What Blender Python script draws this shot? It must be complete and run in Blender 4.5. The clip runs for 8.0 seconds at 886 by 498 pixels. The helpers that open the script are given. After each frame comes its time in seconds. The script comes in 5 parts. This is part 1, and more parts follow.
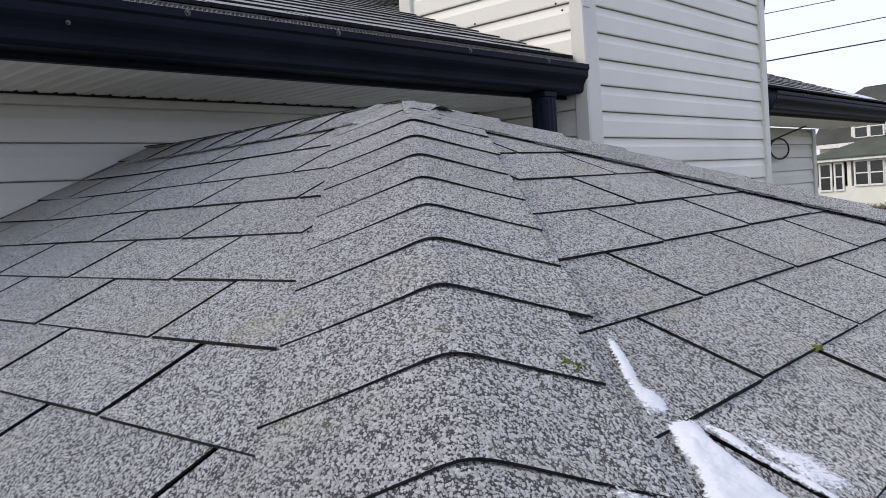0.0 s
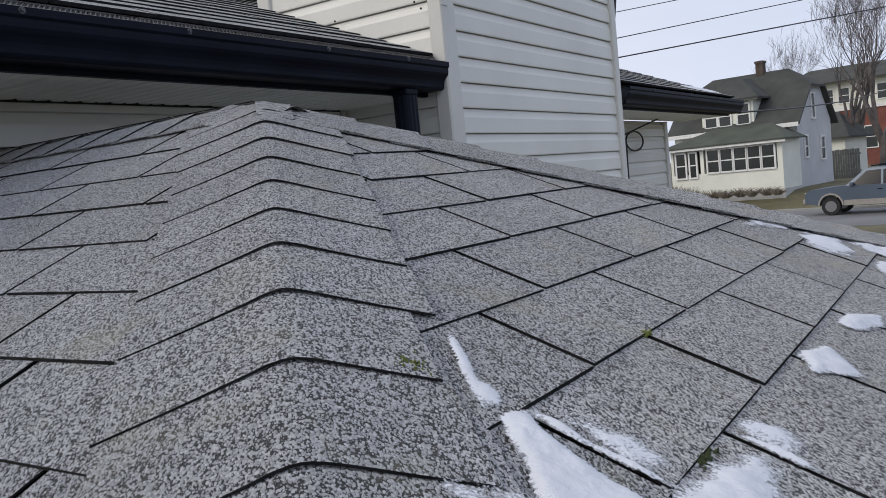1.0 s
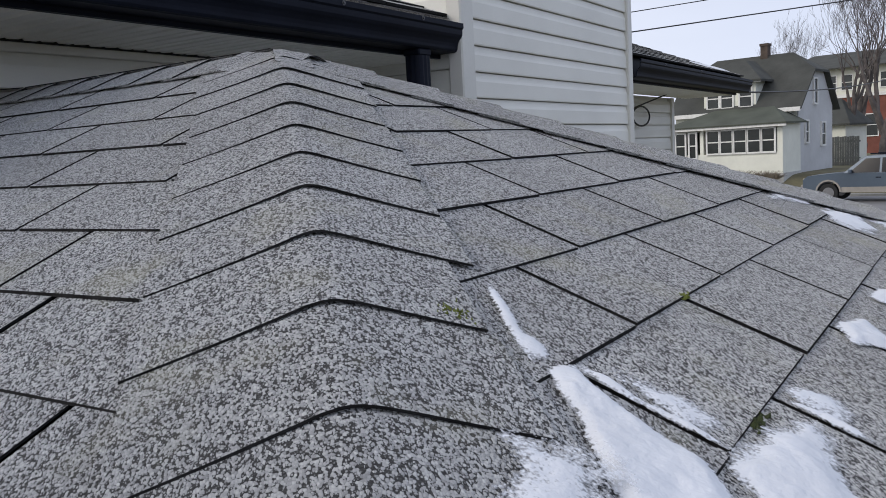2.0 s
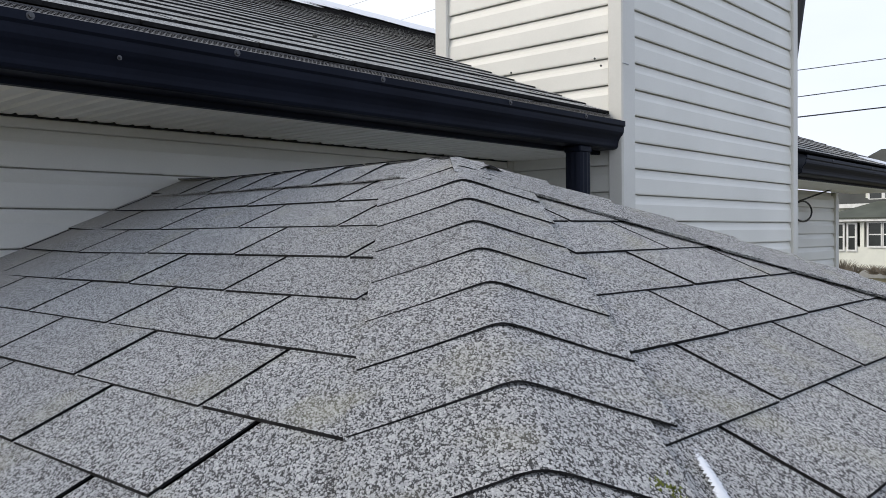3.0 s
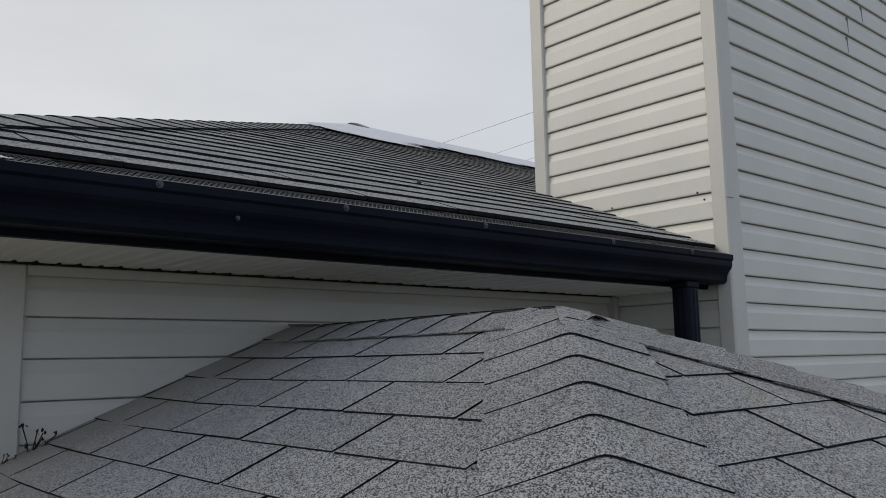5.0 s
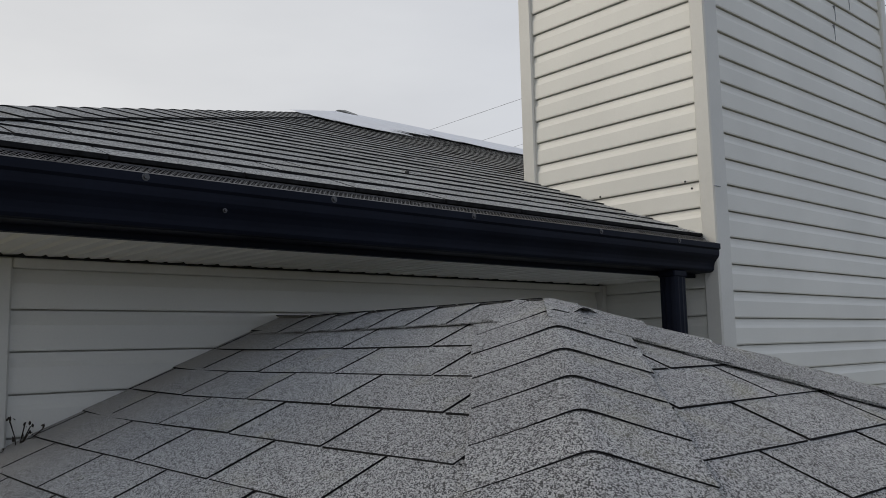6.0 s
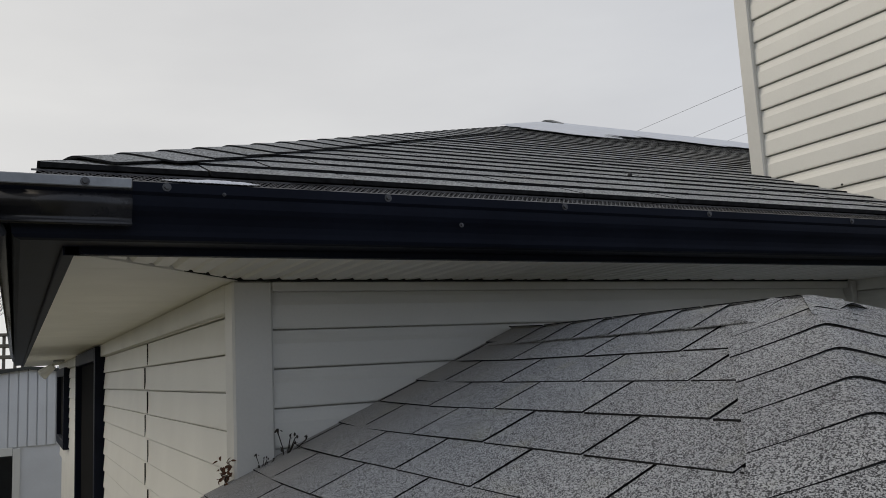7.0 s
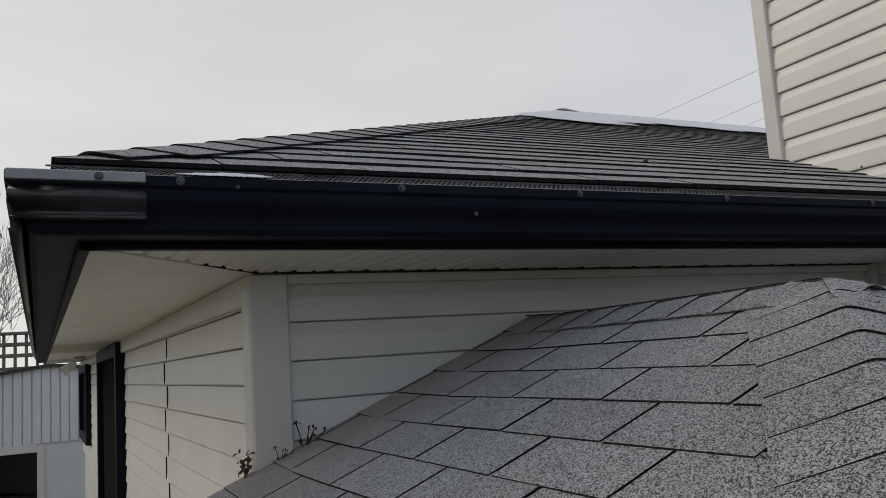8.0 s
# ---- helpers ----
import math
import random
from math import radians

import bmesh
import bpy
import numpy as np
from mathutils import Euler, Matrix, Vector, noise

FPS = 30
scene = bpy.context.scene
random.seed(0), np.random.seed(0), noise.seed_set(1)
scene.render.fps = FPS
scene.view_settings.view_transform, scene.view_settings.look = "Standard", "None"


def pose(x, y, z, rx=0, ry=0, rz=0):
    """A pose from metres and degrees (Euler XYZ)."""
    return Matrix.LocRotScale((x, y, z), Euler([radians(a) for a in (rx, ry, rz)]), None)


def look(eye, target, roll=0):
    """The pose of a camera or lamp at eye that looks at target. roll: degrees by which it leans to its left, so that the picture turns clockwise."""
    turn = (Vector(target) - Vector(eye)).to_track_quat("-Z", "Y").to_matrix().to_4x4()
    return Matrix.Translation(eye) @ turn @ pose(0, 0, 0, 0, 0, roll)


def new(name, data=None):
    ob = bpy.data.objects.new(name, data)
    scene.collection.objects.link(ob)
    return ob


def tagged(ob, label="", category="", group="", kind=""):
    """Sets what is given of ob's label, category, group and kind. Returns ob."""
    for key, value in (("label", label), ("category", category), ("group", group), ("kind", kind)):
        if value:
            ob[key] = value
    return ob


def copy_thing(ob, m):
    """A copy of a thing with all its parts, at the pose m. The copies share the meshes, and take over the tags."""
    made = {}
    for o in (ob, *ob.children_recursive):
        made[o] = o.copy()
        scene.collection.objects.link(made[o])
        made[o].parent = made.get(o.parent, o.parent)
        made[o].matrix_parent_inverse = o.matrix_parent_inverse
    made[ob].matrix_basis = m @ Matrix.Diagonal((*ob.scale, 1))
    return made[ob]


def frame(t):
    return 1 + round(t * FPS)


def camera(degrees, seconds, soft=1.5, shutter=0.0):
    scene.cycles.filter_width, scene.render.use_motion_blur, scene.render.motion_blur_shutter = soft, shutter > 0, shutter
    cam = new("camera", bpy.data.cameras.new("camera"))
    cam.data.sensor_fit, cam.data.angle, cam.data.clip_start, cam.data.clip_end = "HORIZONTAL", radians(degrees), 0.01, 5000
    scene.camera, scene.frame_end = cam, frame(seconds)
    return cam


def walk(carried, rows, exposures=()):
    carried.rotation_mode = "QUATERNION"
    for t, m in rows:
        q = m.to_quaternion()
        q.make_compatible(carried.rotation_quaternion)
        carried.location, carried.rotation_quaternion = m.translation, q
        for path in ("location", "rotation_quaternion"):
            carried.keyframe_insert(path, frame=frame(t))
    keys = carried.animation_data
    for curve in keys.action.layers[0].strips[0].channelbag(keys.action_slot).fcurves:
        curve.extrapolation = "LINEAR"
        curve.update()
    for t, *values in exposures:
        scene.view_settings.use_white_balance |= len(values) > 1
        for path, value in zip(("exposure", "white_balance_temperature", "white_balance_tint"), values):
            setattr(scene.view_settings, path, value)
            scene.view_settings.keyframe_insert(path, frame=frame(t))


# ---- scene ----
# one lens and one path; origin at the porch roof's peak, ground 3.1 m below
cam = camera(56.16, 8.0, 0.9)
ROWS = [
    (0.0, 1.1553, -1.2206, -0.1897, 41.6074, -3.3918, 4.186),
    (0.5, 1.1906, -1.2108, -0.1939, 34.4705, -4.2517, 5.1401),
    (1.0, 1.1896, -1.211, -0.1849, 32.9146, -4.4464, 5.6044),
    (1.2, 1.1862, -1.2064, -0.1839, 32.8905, -4.3811, 5.7615),
    (2.3, 1.1114, -1.2109, -0.2104, 34.0085, -7.4357, 1.4813),
    (2.5, 1.0995, -1.2289, -0.2044, 36.3505, -7.3472, 0.9623),
    (2.7, 1.0921, -1.2317, -0.1772, 39.05, -7.2, 0.8),
    (3.0, 1.081, -1.2359, -0.1363, 42.2594, -1.0542, 0.5296),
    (3.2, 1.0725, -1.2433, -0.1103, 43.854, 4.75, 0.42),
    (3.5, 1.0598, -1.2544, -0.0714, 45.9036, 8.1373, 0.6651),
    (4.0, 1.0556, -1.2566, -0.0735, 47.6829, 7.8539, 1.1813),
    (5.3, 1.079, -1.2401, -0.0843, 49.3183, 7.6047, 0.9948),
    (5.5, 1.0774, -1.246, -0.0658, 48.3595, 6.8809, 0.7803),
    (6.0, 1.079, -1.2416, -0.0702, 48.4878, 6.6353, 1.2459),
    (6.2, 1.0687, -1.2551, -0.0623, 49.17, 7.18, 2.0),
    (6.4, 1.0584, -1.2686, -0.0544, 51.247, 7.889, 2.29),
    (6.5, 1.0533, -1.2754, -0.0505, 53.3838, 7.9158, 2.9774),
    (6.7, 1.0465, -1.2809, -0.0598, 58.88, 7.95, 3.1),
    (7.0, 1.0362, -1.2892, -0.0738, 62.9958, 7.9183, 2.9316),
    (7.5, 1.0309, -1.2856, -0.0777, 64.3395, 7.6225, 3.3946),
    (8.0, 1.0293, -1.2828, -0.0782, 64.2404, 7.4234, 3.7747),
]
walk(cam, [(t, pose(x, y, z, 90 + pitch, roll, yaw)) for t, x, y, z, yaw, pitch, roll in ROWS],
     [(0.0, 0.55, 6050, 15), (0.5, 0.27, 6000, 14), (1.0, 0.13, 5980, 13), (1.2, 0.13, 5980, 13), (2.3, 0.29, 5980, 13), (2.5, 0.36, 5950, 13), (3.0, 0.54, 6050, 11),
      (3.5, -0.12, 6050, 10), (4.0, -0.42, 6100, 10), (5.5, -0.2, 6200, 10), (6.5, -0.25, 6300, 10), (8.0, -0.3, 6350, 10)])

# ---- world and sun: bright overcast ----
GROUND = -3.1
world = bpy.data.worlds.new("overcast_sky")
scene.world = world
world.use_nodes = True
wn = world.node_tree.nodes
wl = world.node_tree.links
wn.clear()
sky = wn.new("ShaderNodeTexSky")
sky.sky_type = "NISHITA"
sky.sun_disc = False
sky.sun_elevation = radians(32)
sky.sun_rotation = radians(225)
w_hsv = wn.new("ShaderNodeHueSaturation")
w_hsv.inputs["Saturation"].default_value = 0.25
wl.new(sky.outputs[0], w_hsv.inputs["Color"])
w_co = wn.new("ShaderNodeTexCoord")
w_map = wn.new("ShaderNodeMapping")
w_map.inputs["Scale"].default_value = (1.2, 1.2, 4.0)
wl.new(w_co.outputs["Generated"], w_map.inputs["Vector"])
w_noise = wn.new("ShaderNodeTexNoise")
w_noise.inputs["Scale"].default_value = 2.0
w_noise.inputs["Detail"].default_value = 5.0
wl.new(w_map.outputs[0], w_noise.inputs["Vector"])
w_ramp = wn.new("ShaderNodeValToRGB")
w_ramp.color_ramp.elements[0].position = 0.3
w_ramp.color_ramp.elements[0].color = (5.7, 5.75, 5.95, 1)
w_ramp.color_ramp.elements[1].position = 0.7
w_ramp.color_ramp.elements[1].color = (6.5, 6.55, 6.7, 1)
wl.new(w_noise.outputs["Fac"], w_ramp.inputs[0])
w_mix = wn.new("ShaderNodeMixRGB")
w_mix.inputs[0].default_value = 0.9
wl.new(w_hsv.outputs[0], w_mix.inputs[1])
w_dot = wn.new("ShaderNodeVectorMath")
w_dot.operation = "DOT_PRODUCT"
w_dot.inputs[1].default_value = (-0.9, -0.42, 0.1)
wl.new(w_co.outputs["Generated"], w_dot.inputs[0])
w_warm = wn.new("ShaderNodeMapRange")
w_warm.inputs[1].default_value = -0.8
w_warm.inputs[2].default_value = 0.9
wl.new(w_dot.outputs["Value"], w_warm.inputs[0])
w_tint = wn.new("ShaderNodeMixRGB")
w_tint.inputs[1].default_value = (0.64, 0.705, 0.835, 1)
w_tint.inputs[2].default_value = (1.14, 1.10, 1.02, 1)
wl.new(w_warm.outputs[0], w_tint.inputs[0])
w_cloud = wn.new("ShaderNodeMixRGB")
w_cloud.blend_type = "MULTIPLY"
w_cloud.inputs[0].default_value = 1.0
wl.new(w_ramp.outputs[0], w_cloud.inputs[1])
wl.new(w_tint.outputs[0], w_cloud.inputs[2])
wl.new(w_cloud.outputs[0], w_mix.inputs[2])
w_bg = wn.new("ShaderNodeBackground")
w_bg.inputs["Strength"].default_value = 0.131
wl.new(w_mix.outputs[0], w_bg.inputs[0])
w_out = wn.new("ShaderNodeOutputWorld")
wl.new(w_bg.outputs[0], w_out.inputs[0])
sun_data = bpy.data.lights.new("sun", "SUN")
sun_data.energy = 1.05
sun_data.angle = radians(25)
sun_data.color = (1.0, 0.87, 0.69)
sun = new("sun", sun_data)
sun.matrix_world = look((-4.3, -5.4, 4.7), (0, 0, 0))


# ---- materials ----
def material(name, rough=0.6, metal=0.0):
    m = bpy.data.materials.new(name)
    m.use_nodes = True
    b = m.node_tree.nodes["Principled BSDF"]
    b.inputs["Roughness"].default_value = rough
    b.inputs["Metallic"].default_value = metal
    return m, m.node_tree.nodes, m.node_tree.links, b


def noise_tex(n, l, vec, scale, detail=4.0):
    t = n.new("ShaderNodeTexNoise")
    t.inputs["Scale"].default_value = scale
    t.inputs["Detail"].default_value = detail
    l.new(vec, t.inputs["Vector"])
    return t.outputs["Fac"]


def ramp(n, l, fac, *stops):
    r = n.new("ShaderNodeValToRGB")
    while len(r.color_ramp.elements) < len(stops):
        r.color_ramp.elements.new(0.5)
    for el, (p, c) in zip(r.color_ramp.elements, stops):
        el.position, el.color = p, (*c, 1)
    l.new(fac, r.inputs[0])
    return r.outputs[0]


def mix(n, l, kind, fac, a, b):
    x = n.new("ShaderNodeMixRGB")
    x.blend_type = kind
    if isinstance(fac, float):
        x.inputs[0].default_value = fac
    else:
        l.new(fac, x.inputs[0])
    for i, v in ((1, a), (2, b)):
        if isinstance(v, tuple):
            x.inputs[i].default_value = (*v, 1)
        else:
            l.new(v, x.inputs[i])
    return x.outputs[0]


def bump(n, l, b, height, strength, distance):
    x = n.new("ShaderNodeBump")
    x.inputs["Strength"].default_value = strength
    x.inputs["Distance"].default_value = distance
    l.new(height, x.inputs["Height"])
    l.new(x.outputs[0], b.inputs["Normal"])


def plain(name, color, rough=0.6, metal=0.0, vary=0.12, scale=6.0, grain=60.0, bumpiness=0.1, spec=0.5):
    """A surface of one colour with soft stains and fine grain."""
    m, n, l, b = material(name, rough, metal)
    pos = n.new("ShaderNodeNewGeometry").outputs["Position"]
    dark = tuple(c * (1 - vary) for c in color)
    light = tuple(min(1.0, c * (1 + vary * 0.5)) for c in color)
    a = ramp(n, l, noise_tex(n, l, pos, scale, 6.0), (0.3, dark), (0.7, light))
    g = noise_tex(n, l, pos, grain, 3.0)
    c = mix(n, l, "MULTIPLY", 0.5, a, ramp(n, l, g, (0.25, (1 - vary, 1 - vary, 1 - vary)), (0.75, (1, 1, 1))))
    l.new(c, b.inputs["Base Color"])
    if bumpiness:
        bump(n, l, b, g, bumpiness, 0.004)
    b.inputs["Specular IOR Level"].default_value = spec
    return m


def shingle_material(name, lo, mid, hi, cell=420.0, moss=0.5, silt=0.0):
    m, n, l, b = material(name, 0.95)
    geo = n.new("ShaderNodeNewGeometry")
    pos = geo.outputs["Position"]
    v = n.new("ShaderNodeTexVoronoi")
    v.inputs["Scale"].default_value = cell
    wash = n.new("ShaderNodeMapping")
    wash.vector_type = "TEXTURE"
    wash.inputs["Rotation"].default_value = (0, 0, radians(-45))
    wash.inputs["Scale"].default_value = (1.7, 1.0, 1.0)
    l.new(pos, wash.inputs["Vector"])
    pos_g = wash.outputs[0]
    l.new(pos_g, v.inputs["Vector"])
    sep = n.new("ShaderNodeSeparateColor")
    l.new(v.outputs["Color"], sep.inputs[0])
    clump = noise_tex(n, l, pos_g, cell * 1.4, 2.0)
    soft_clump = n.new("ShaderNodeMath")
    soft_clump.operation = "MULTIPLY_ADD"
    soft_clump.inputs[1].default_value = 0.5
    soft_clump.inputs[2].default_value = 0.125
    l.new(clump, soft_clump.inputs[0])
    pit = n.new("ShaderNodeMath")
    pit.operation = "MULTIPLY_ADD"
    pit.inputs[1].default_value = -0.7
    l.new(v.outputs["Distance"], pit.inputs[0])
    l.new(soft_clump.outputs[0], pit.inputs[2])
    add = n.new("ShaderNodeMath")
    add.operation = "MULTIPLY_ADD"
    add.inputs[1].default_value = 0.8
    l.new(sep.outputs[0], add.inputs[0])
    l.new(pit.outputs[0], add.inputs[2])
    grain = ramp(n, l, add.outputs[0], (0.10, lo), (0.25, lo), (0.38, mid), (0.62, mid), (0.95, hi))
    stone = ramp(n, l, sep.outputs[1], (0.0, (0.62, 0.62, 0.63)), (0.5, (0.98, 0.98, 0.98)), (1.0, (1.2, 1.2, 1.19)))
    grain = mix(n, l, "MULTIPLY", 0.9, grain, stone)
    info = n.new("ShaderNodeObjectInfo")
    tone = ramp(n, l, info.outputs["Random"], (0.0, (0.86, 0.86, 0.87)), (1.0, (1.0, 1.0, 1.0)))
    c = mix(n, l, "MULTIPLY", 1.0, grain, tone)
    stain = ramp(n, l, noise_tex(n, l, pos, 3.5, 5.0), (0.3, (0.8, 0.8, 0.8)), (0.65, (1, 1, 1)))
    c = mix(n, l, "MULTIPLY", 0.8, c, stain)
    green = ramp(n, l, noise_tex(n, l, pos, 9.0, 6.0), (0.55, (0, 0, 0)), (0.75, (moss, moss, moss)))
    c = mix(n, l, "MIX", green, c, (0.30, 0.29, 0.19))
    if silt:                                  # fine tan silt washed down the house wall
        axis = n.new("ShaderNodeSeparateXYZ")
        l.new(pos, axis.inputs[0])
        near = n.new("ShaderNodeMapRange")
        near.inputs[1].default_value, near.inputs[2].default_value = -0.55, -1.05
        l.new(axis.outputs[0], near.inputs[0])
        cloud = n.new("ShaderNodeMath")
        cloud.operation = "MULTIPLY"
        l.new(near.outputs[0], cloud.inputs[0])
        l.new(noise_tex(n, l, pos, 7.0, 4.0), cloud.inputs[1])
        cloud.use_clamp = True
        cover = ramp(n, l, cloud.outputs[0], (0.05, (0, 0, 0)), (0.6, (silt, silt, silt)))
        c = mix(n, l, "MIX", cover, c, (0.27, 0.25, 0.22))
    l.new(c, b.inputs["Base Color"])
    b.inputs["Diffuse Roughness"].default_value = 1.0
    b.inputs["Sheen Weight"].default_value = 0.12
    b.inputs["Sheen Roughness"].default_value = 0.6
    bump(n, l, b, add.outputs[0], 0.6, 0.002)
    return m


SHINGLE = shingle_material("porch_shingle_granules", (0.014, 0.014, 0.016), (0.408, 0.414, 0.418), (0.53, 0.535, 0.53), 550.0, 0.35, 0.85)
ROOF_DARK = shingle_material("main_roof_granules", (0.12, 0.122, 0.12), (0.36, 0.368, 0.362), (0.52, 0.53, 0.52), 260.0, 0.3)
UNDERLAY = plain("black_asphalt_edge", (0.022, 0.022, 0.023), 0.95, 0.0, 0.6, 40.0, 300.0, 0.3, 0.1)
GUARD = plain("dull_guard_metal", (0.06, 0.06, 0.065), 0.45, 0.3, 0.3, 30.0, 120.0, 0.0)
VINYL = plain("white_vinyl", (0.75, 0.74, 0.68), 0.42, 0.0, 0.07, 2.5, 180.0, 0.05)
TRIM = plain("white_trim", (0.67, 0.66, 0.61), 0.4, 0.0, 0.08, 3.0, 120.0, 0.05)
SOFFIT = plain("white_soffit", (0.90, 0.89, 0.85), 0.5, 0.0, 0.06, 4.0, 120.0, 0.05)
BLACK = plain("black_painted_aluminium", (0.010, 0.0125, 0.022), 0.5, 0.0, 0.25, 5.0, 90.0, 0.05, 0.08)
BLACK_SATIN = plain("satin_black_aluminium", (0.018, 0.018, 0.021), 0.27, 0.0, 0.3, 9.0, 90.0, 0.1)
GREY_METAL = plain("weathered_grey_metal", (0.32, 0.33, 0.34), 0.45, 0.6, 0.25, 14.0, 120.0, 0.1)
SNOW = plain("wet_snow", (0.70, 0.72, 0.76), 0.75, 0.0, 0.06, 12.0, 140.0, 0.35)
sn, sl = SNOW.node_tree.nodes, SNOW.node_tree.links
s_att = sn.new("ShaderNodeAttribute")
s_att.attribute_name = "cover"
s_grain = noise_tex(sn, sl, sn.new("ShaderNodeNewGeometry").outputs["Position"], 330.0, 3.0)
s_sum = sn.new("ShaderNodeMath")
s_sum.operation = "MULTIPLY_ADD"
s_sum.inputs[1].default_value = 1.5
sl.new(s_grain, s_sum.inputs[0])
sl.new(s_att.outputs["Fac"], s_sum.inputs[2])
s_alpha = sn.new("ShaderNodeMapRange")
s_alpha.inputs[1].default_value = 0.95
s_alpha.inputs[2].default_value = 1.45
sl.new(s_sum.outputs[0], s_alpha.inputs[0])
sl.new(s_alpha.outputs[0], sn["Principled BSDF"].inputs["Alpha"])
SNOW_DEEP = plain("lying_snow", (0.72, 0.74, 0.78), 0.75, 0.0, 0.06, 2.0, 30.0, 0.4)
# near-black colour painted in for the shade inside open slots and laps
GAP_SHADE = plain("dark_gap_shade", (0.02, 0.02, 0.02), 0.9)
GLASS_DARK = plain("dark_glass", (0.012, 0.013, 0.016), 0.1, 0.0, 0.2, 2.0, 20.0, 0.0, 0.2)


# ---- mesh helpers ----
def obj(name, bm, mat, parent=None, label=""):
    me = bpy.data.meshes.new(name)
    bmesh.ops.recalc_face_normals(bm, faces=bm.faces)
    bm.to_mesh(me)
    bm.free()
    if mat:
        me.materials.append(mat)
    ob = new(name, me)
    if parent:
        ob.parent = parent
    if label:
        ob["label"] = label
    return ob


def part(name, bm, mat, parent, label=""):
    return obj(name, bm, mat, parent, label)


def anchor(name, at=(0, 0, 0)):
    ob = new(name)
    ob.location = at
    return ob


def box(bm, lo, hi, m=None):
    vs = [bm.verts.new((x, y, z)) for z in (lo[2], hi[2]) for y in (lo[1], hi[1]) for x in (lo[0], hi[0])]
    if m:
        for v in vs:
            v.co = m @ v.co
    for f in ((0, 2, 3, 1), (4, 5, 7, 6), (0, 1, 5, 4), (2, 6, 7, 3), (0, 4, 6, 2), (1, 3, 7, 5)):
        bm.faces.new([vs[i] for i in f])
    return vs


def bevelled(bm, width, segments=1):
    bmesh.ops.bevel(bm, geom=list(bm.edges), offset=width, segments=segments, affect="EDGES", profile=0.5)
    return bm


def solid_box(lo, hi, bevel=0.0):
    bm = bmesh.new()
    box(bm, lo, hi)
    if bevel:
        bevelled(bm, bevel)
    return bm


def prism(bm, top, bottom, edge=0):
    """A closed solid between two rings of the same count; edge: material slot of its rim."""
    a = [bm.verts.new(p) for p in top]
    b = [bm.verts.new(p) for p in bottom]
    bm.faces.new(a)
    bm.faces.new(list(reversed(b)))
    for i in range(len(a)):
        j = (i + 1) % len(a)
        bm.faces.new((a[j], a[i], b[i], b[j])).material_index = edge


def sweep(bm, ring, start, end, closed=True):
    """A profile ring drawn between two placing functions."""
    a = [bm.verts.new(start(*p)) for p in ring]
    b = [bm.verts.new(end(*p)) for p in ring]
    count = len(ring) if closed else len(ring) - 1
    for i in range(count):
        j = (i + 1) % len(ring)
        bm.faces.new((a[i], a[j], b[j], b[i]))
    if closed:
        bm.faces.new(a)
        bm.faces.new(list(reversed(b)))


def tube(bm, points, radius, sides=6, tips=None):
    """A round bar along points, with its radius at each."""
    pts = [Vector(p) for p in points]
    rings = []
    for i, p in enumerate(pts):
        d = (pts[min(i + 1, len(pts) - 1)] - pts[max(i - 1, 0)]).normalized()
        side = d.cross(Vector((0, 0, 1)))
        if side.length < 0.01:
            side = d.cross(Vector((1, 0, 0)))
        side.normalize()
        up = side.cross(d)
        r = tips[i] if tips else radius
        rings.append([bm.verts.new(p + (side * math.cos(k * math.tau / sides) + up * math.sin(k * math.tau / sides)) * r) for k in range(sides)])
    for a, b in zip(rings, rings[1:]):
        for k in range(sides):
            bm.faces.new((a[k], a[(k + 1) % sides], b[(k + 1) % sides], b[k]))
    bm.faces.new(rings[0])
    bm.faces.new(list(reversed(rings[-1])))


def clip(poly, nx, ny, d):
    """The piece of a flat polygon where nx*x + ny*y <= d."""
    out = []
    for i, p in enumerate(poly):
        q = poly[(i + 1) % len(poly)]
        a, b = nx * p[0] + ny * p[1] - d, nx * q[0] + ny * q[1] - d
        if a <= 0:
            out.append(p)
        if (a < 0 < b) or (b < 0 < a):
            k = a / (a - b)
            out.append((p[0] + (q[0] - p[0]) * k, p[1] + (q[1] - p[1]) * k))
    return out


# ---- plan ----
PITCH = 0.4255
PITCH_L, PITCH_R = 0.4214, 0.4297         # the two slopes of the porch roof
COS = 1 / math.hypot(1, PITCH)
WALL_X, CORNER_Y = -1.10, -0.785          # front wall's face, house corner
GUT_X, GUT_Y = -0.53, -1.33              # gutter lips, front and side
CHIM_Y, CHIM_Y2, CHIM_X, CHIM_X2 = 1.585, 3.43, -0.554, -1.495
HOUSE_END = 5.95
SOFFIT_Z = 0.168
COURSE = 0.1016
RIDGE_Y = 0.04
EAVE = 1.36


# ---- siding ----
def siding_profile(h):
    """Dutch lap: (outwards, up) of one course."""
    return [(-0.012, 0.0), (0.011, 0.0), (0.0125, 0.005), (0.0105, h * 0.62), (0.006, h * 0.74), (0.003, h * 0.86), (0.002, h - 0.004), (-0.012, h - 0.004)]


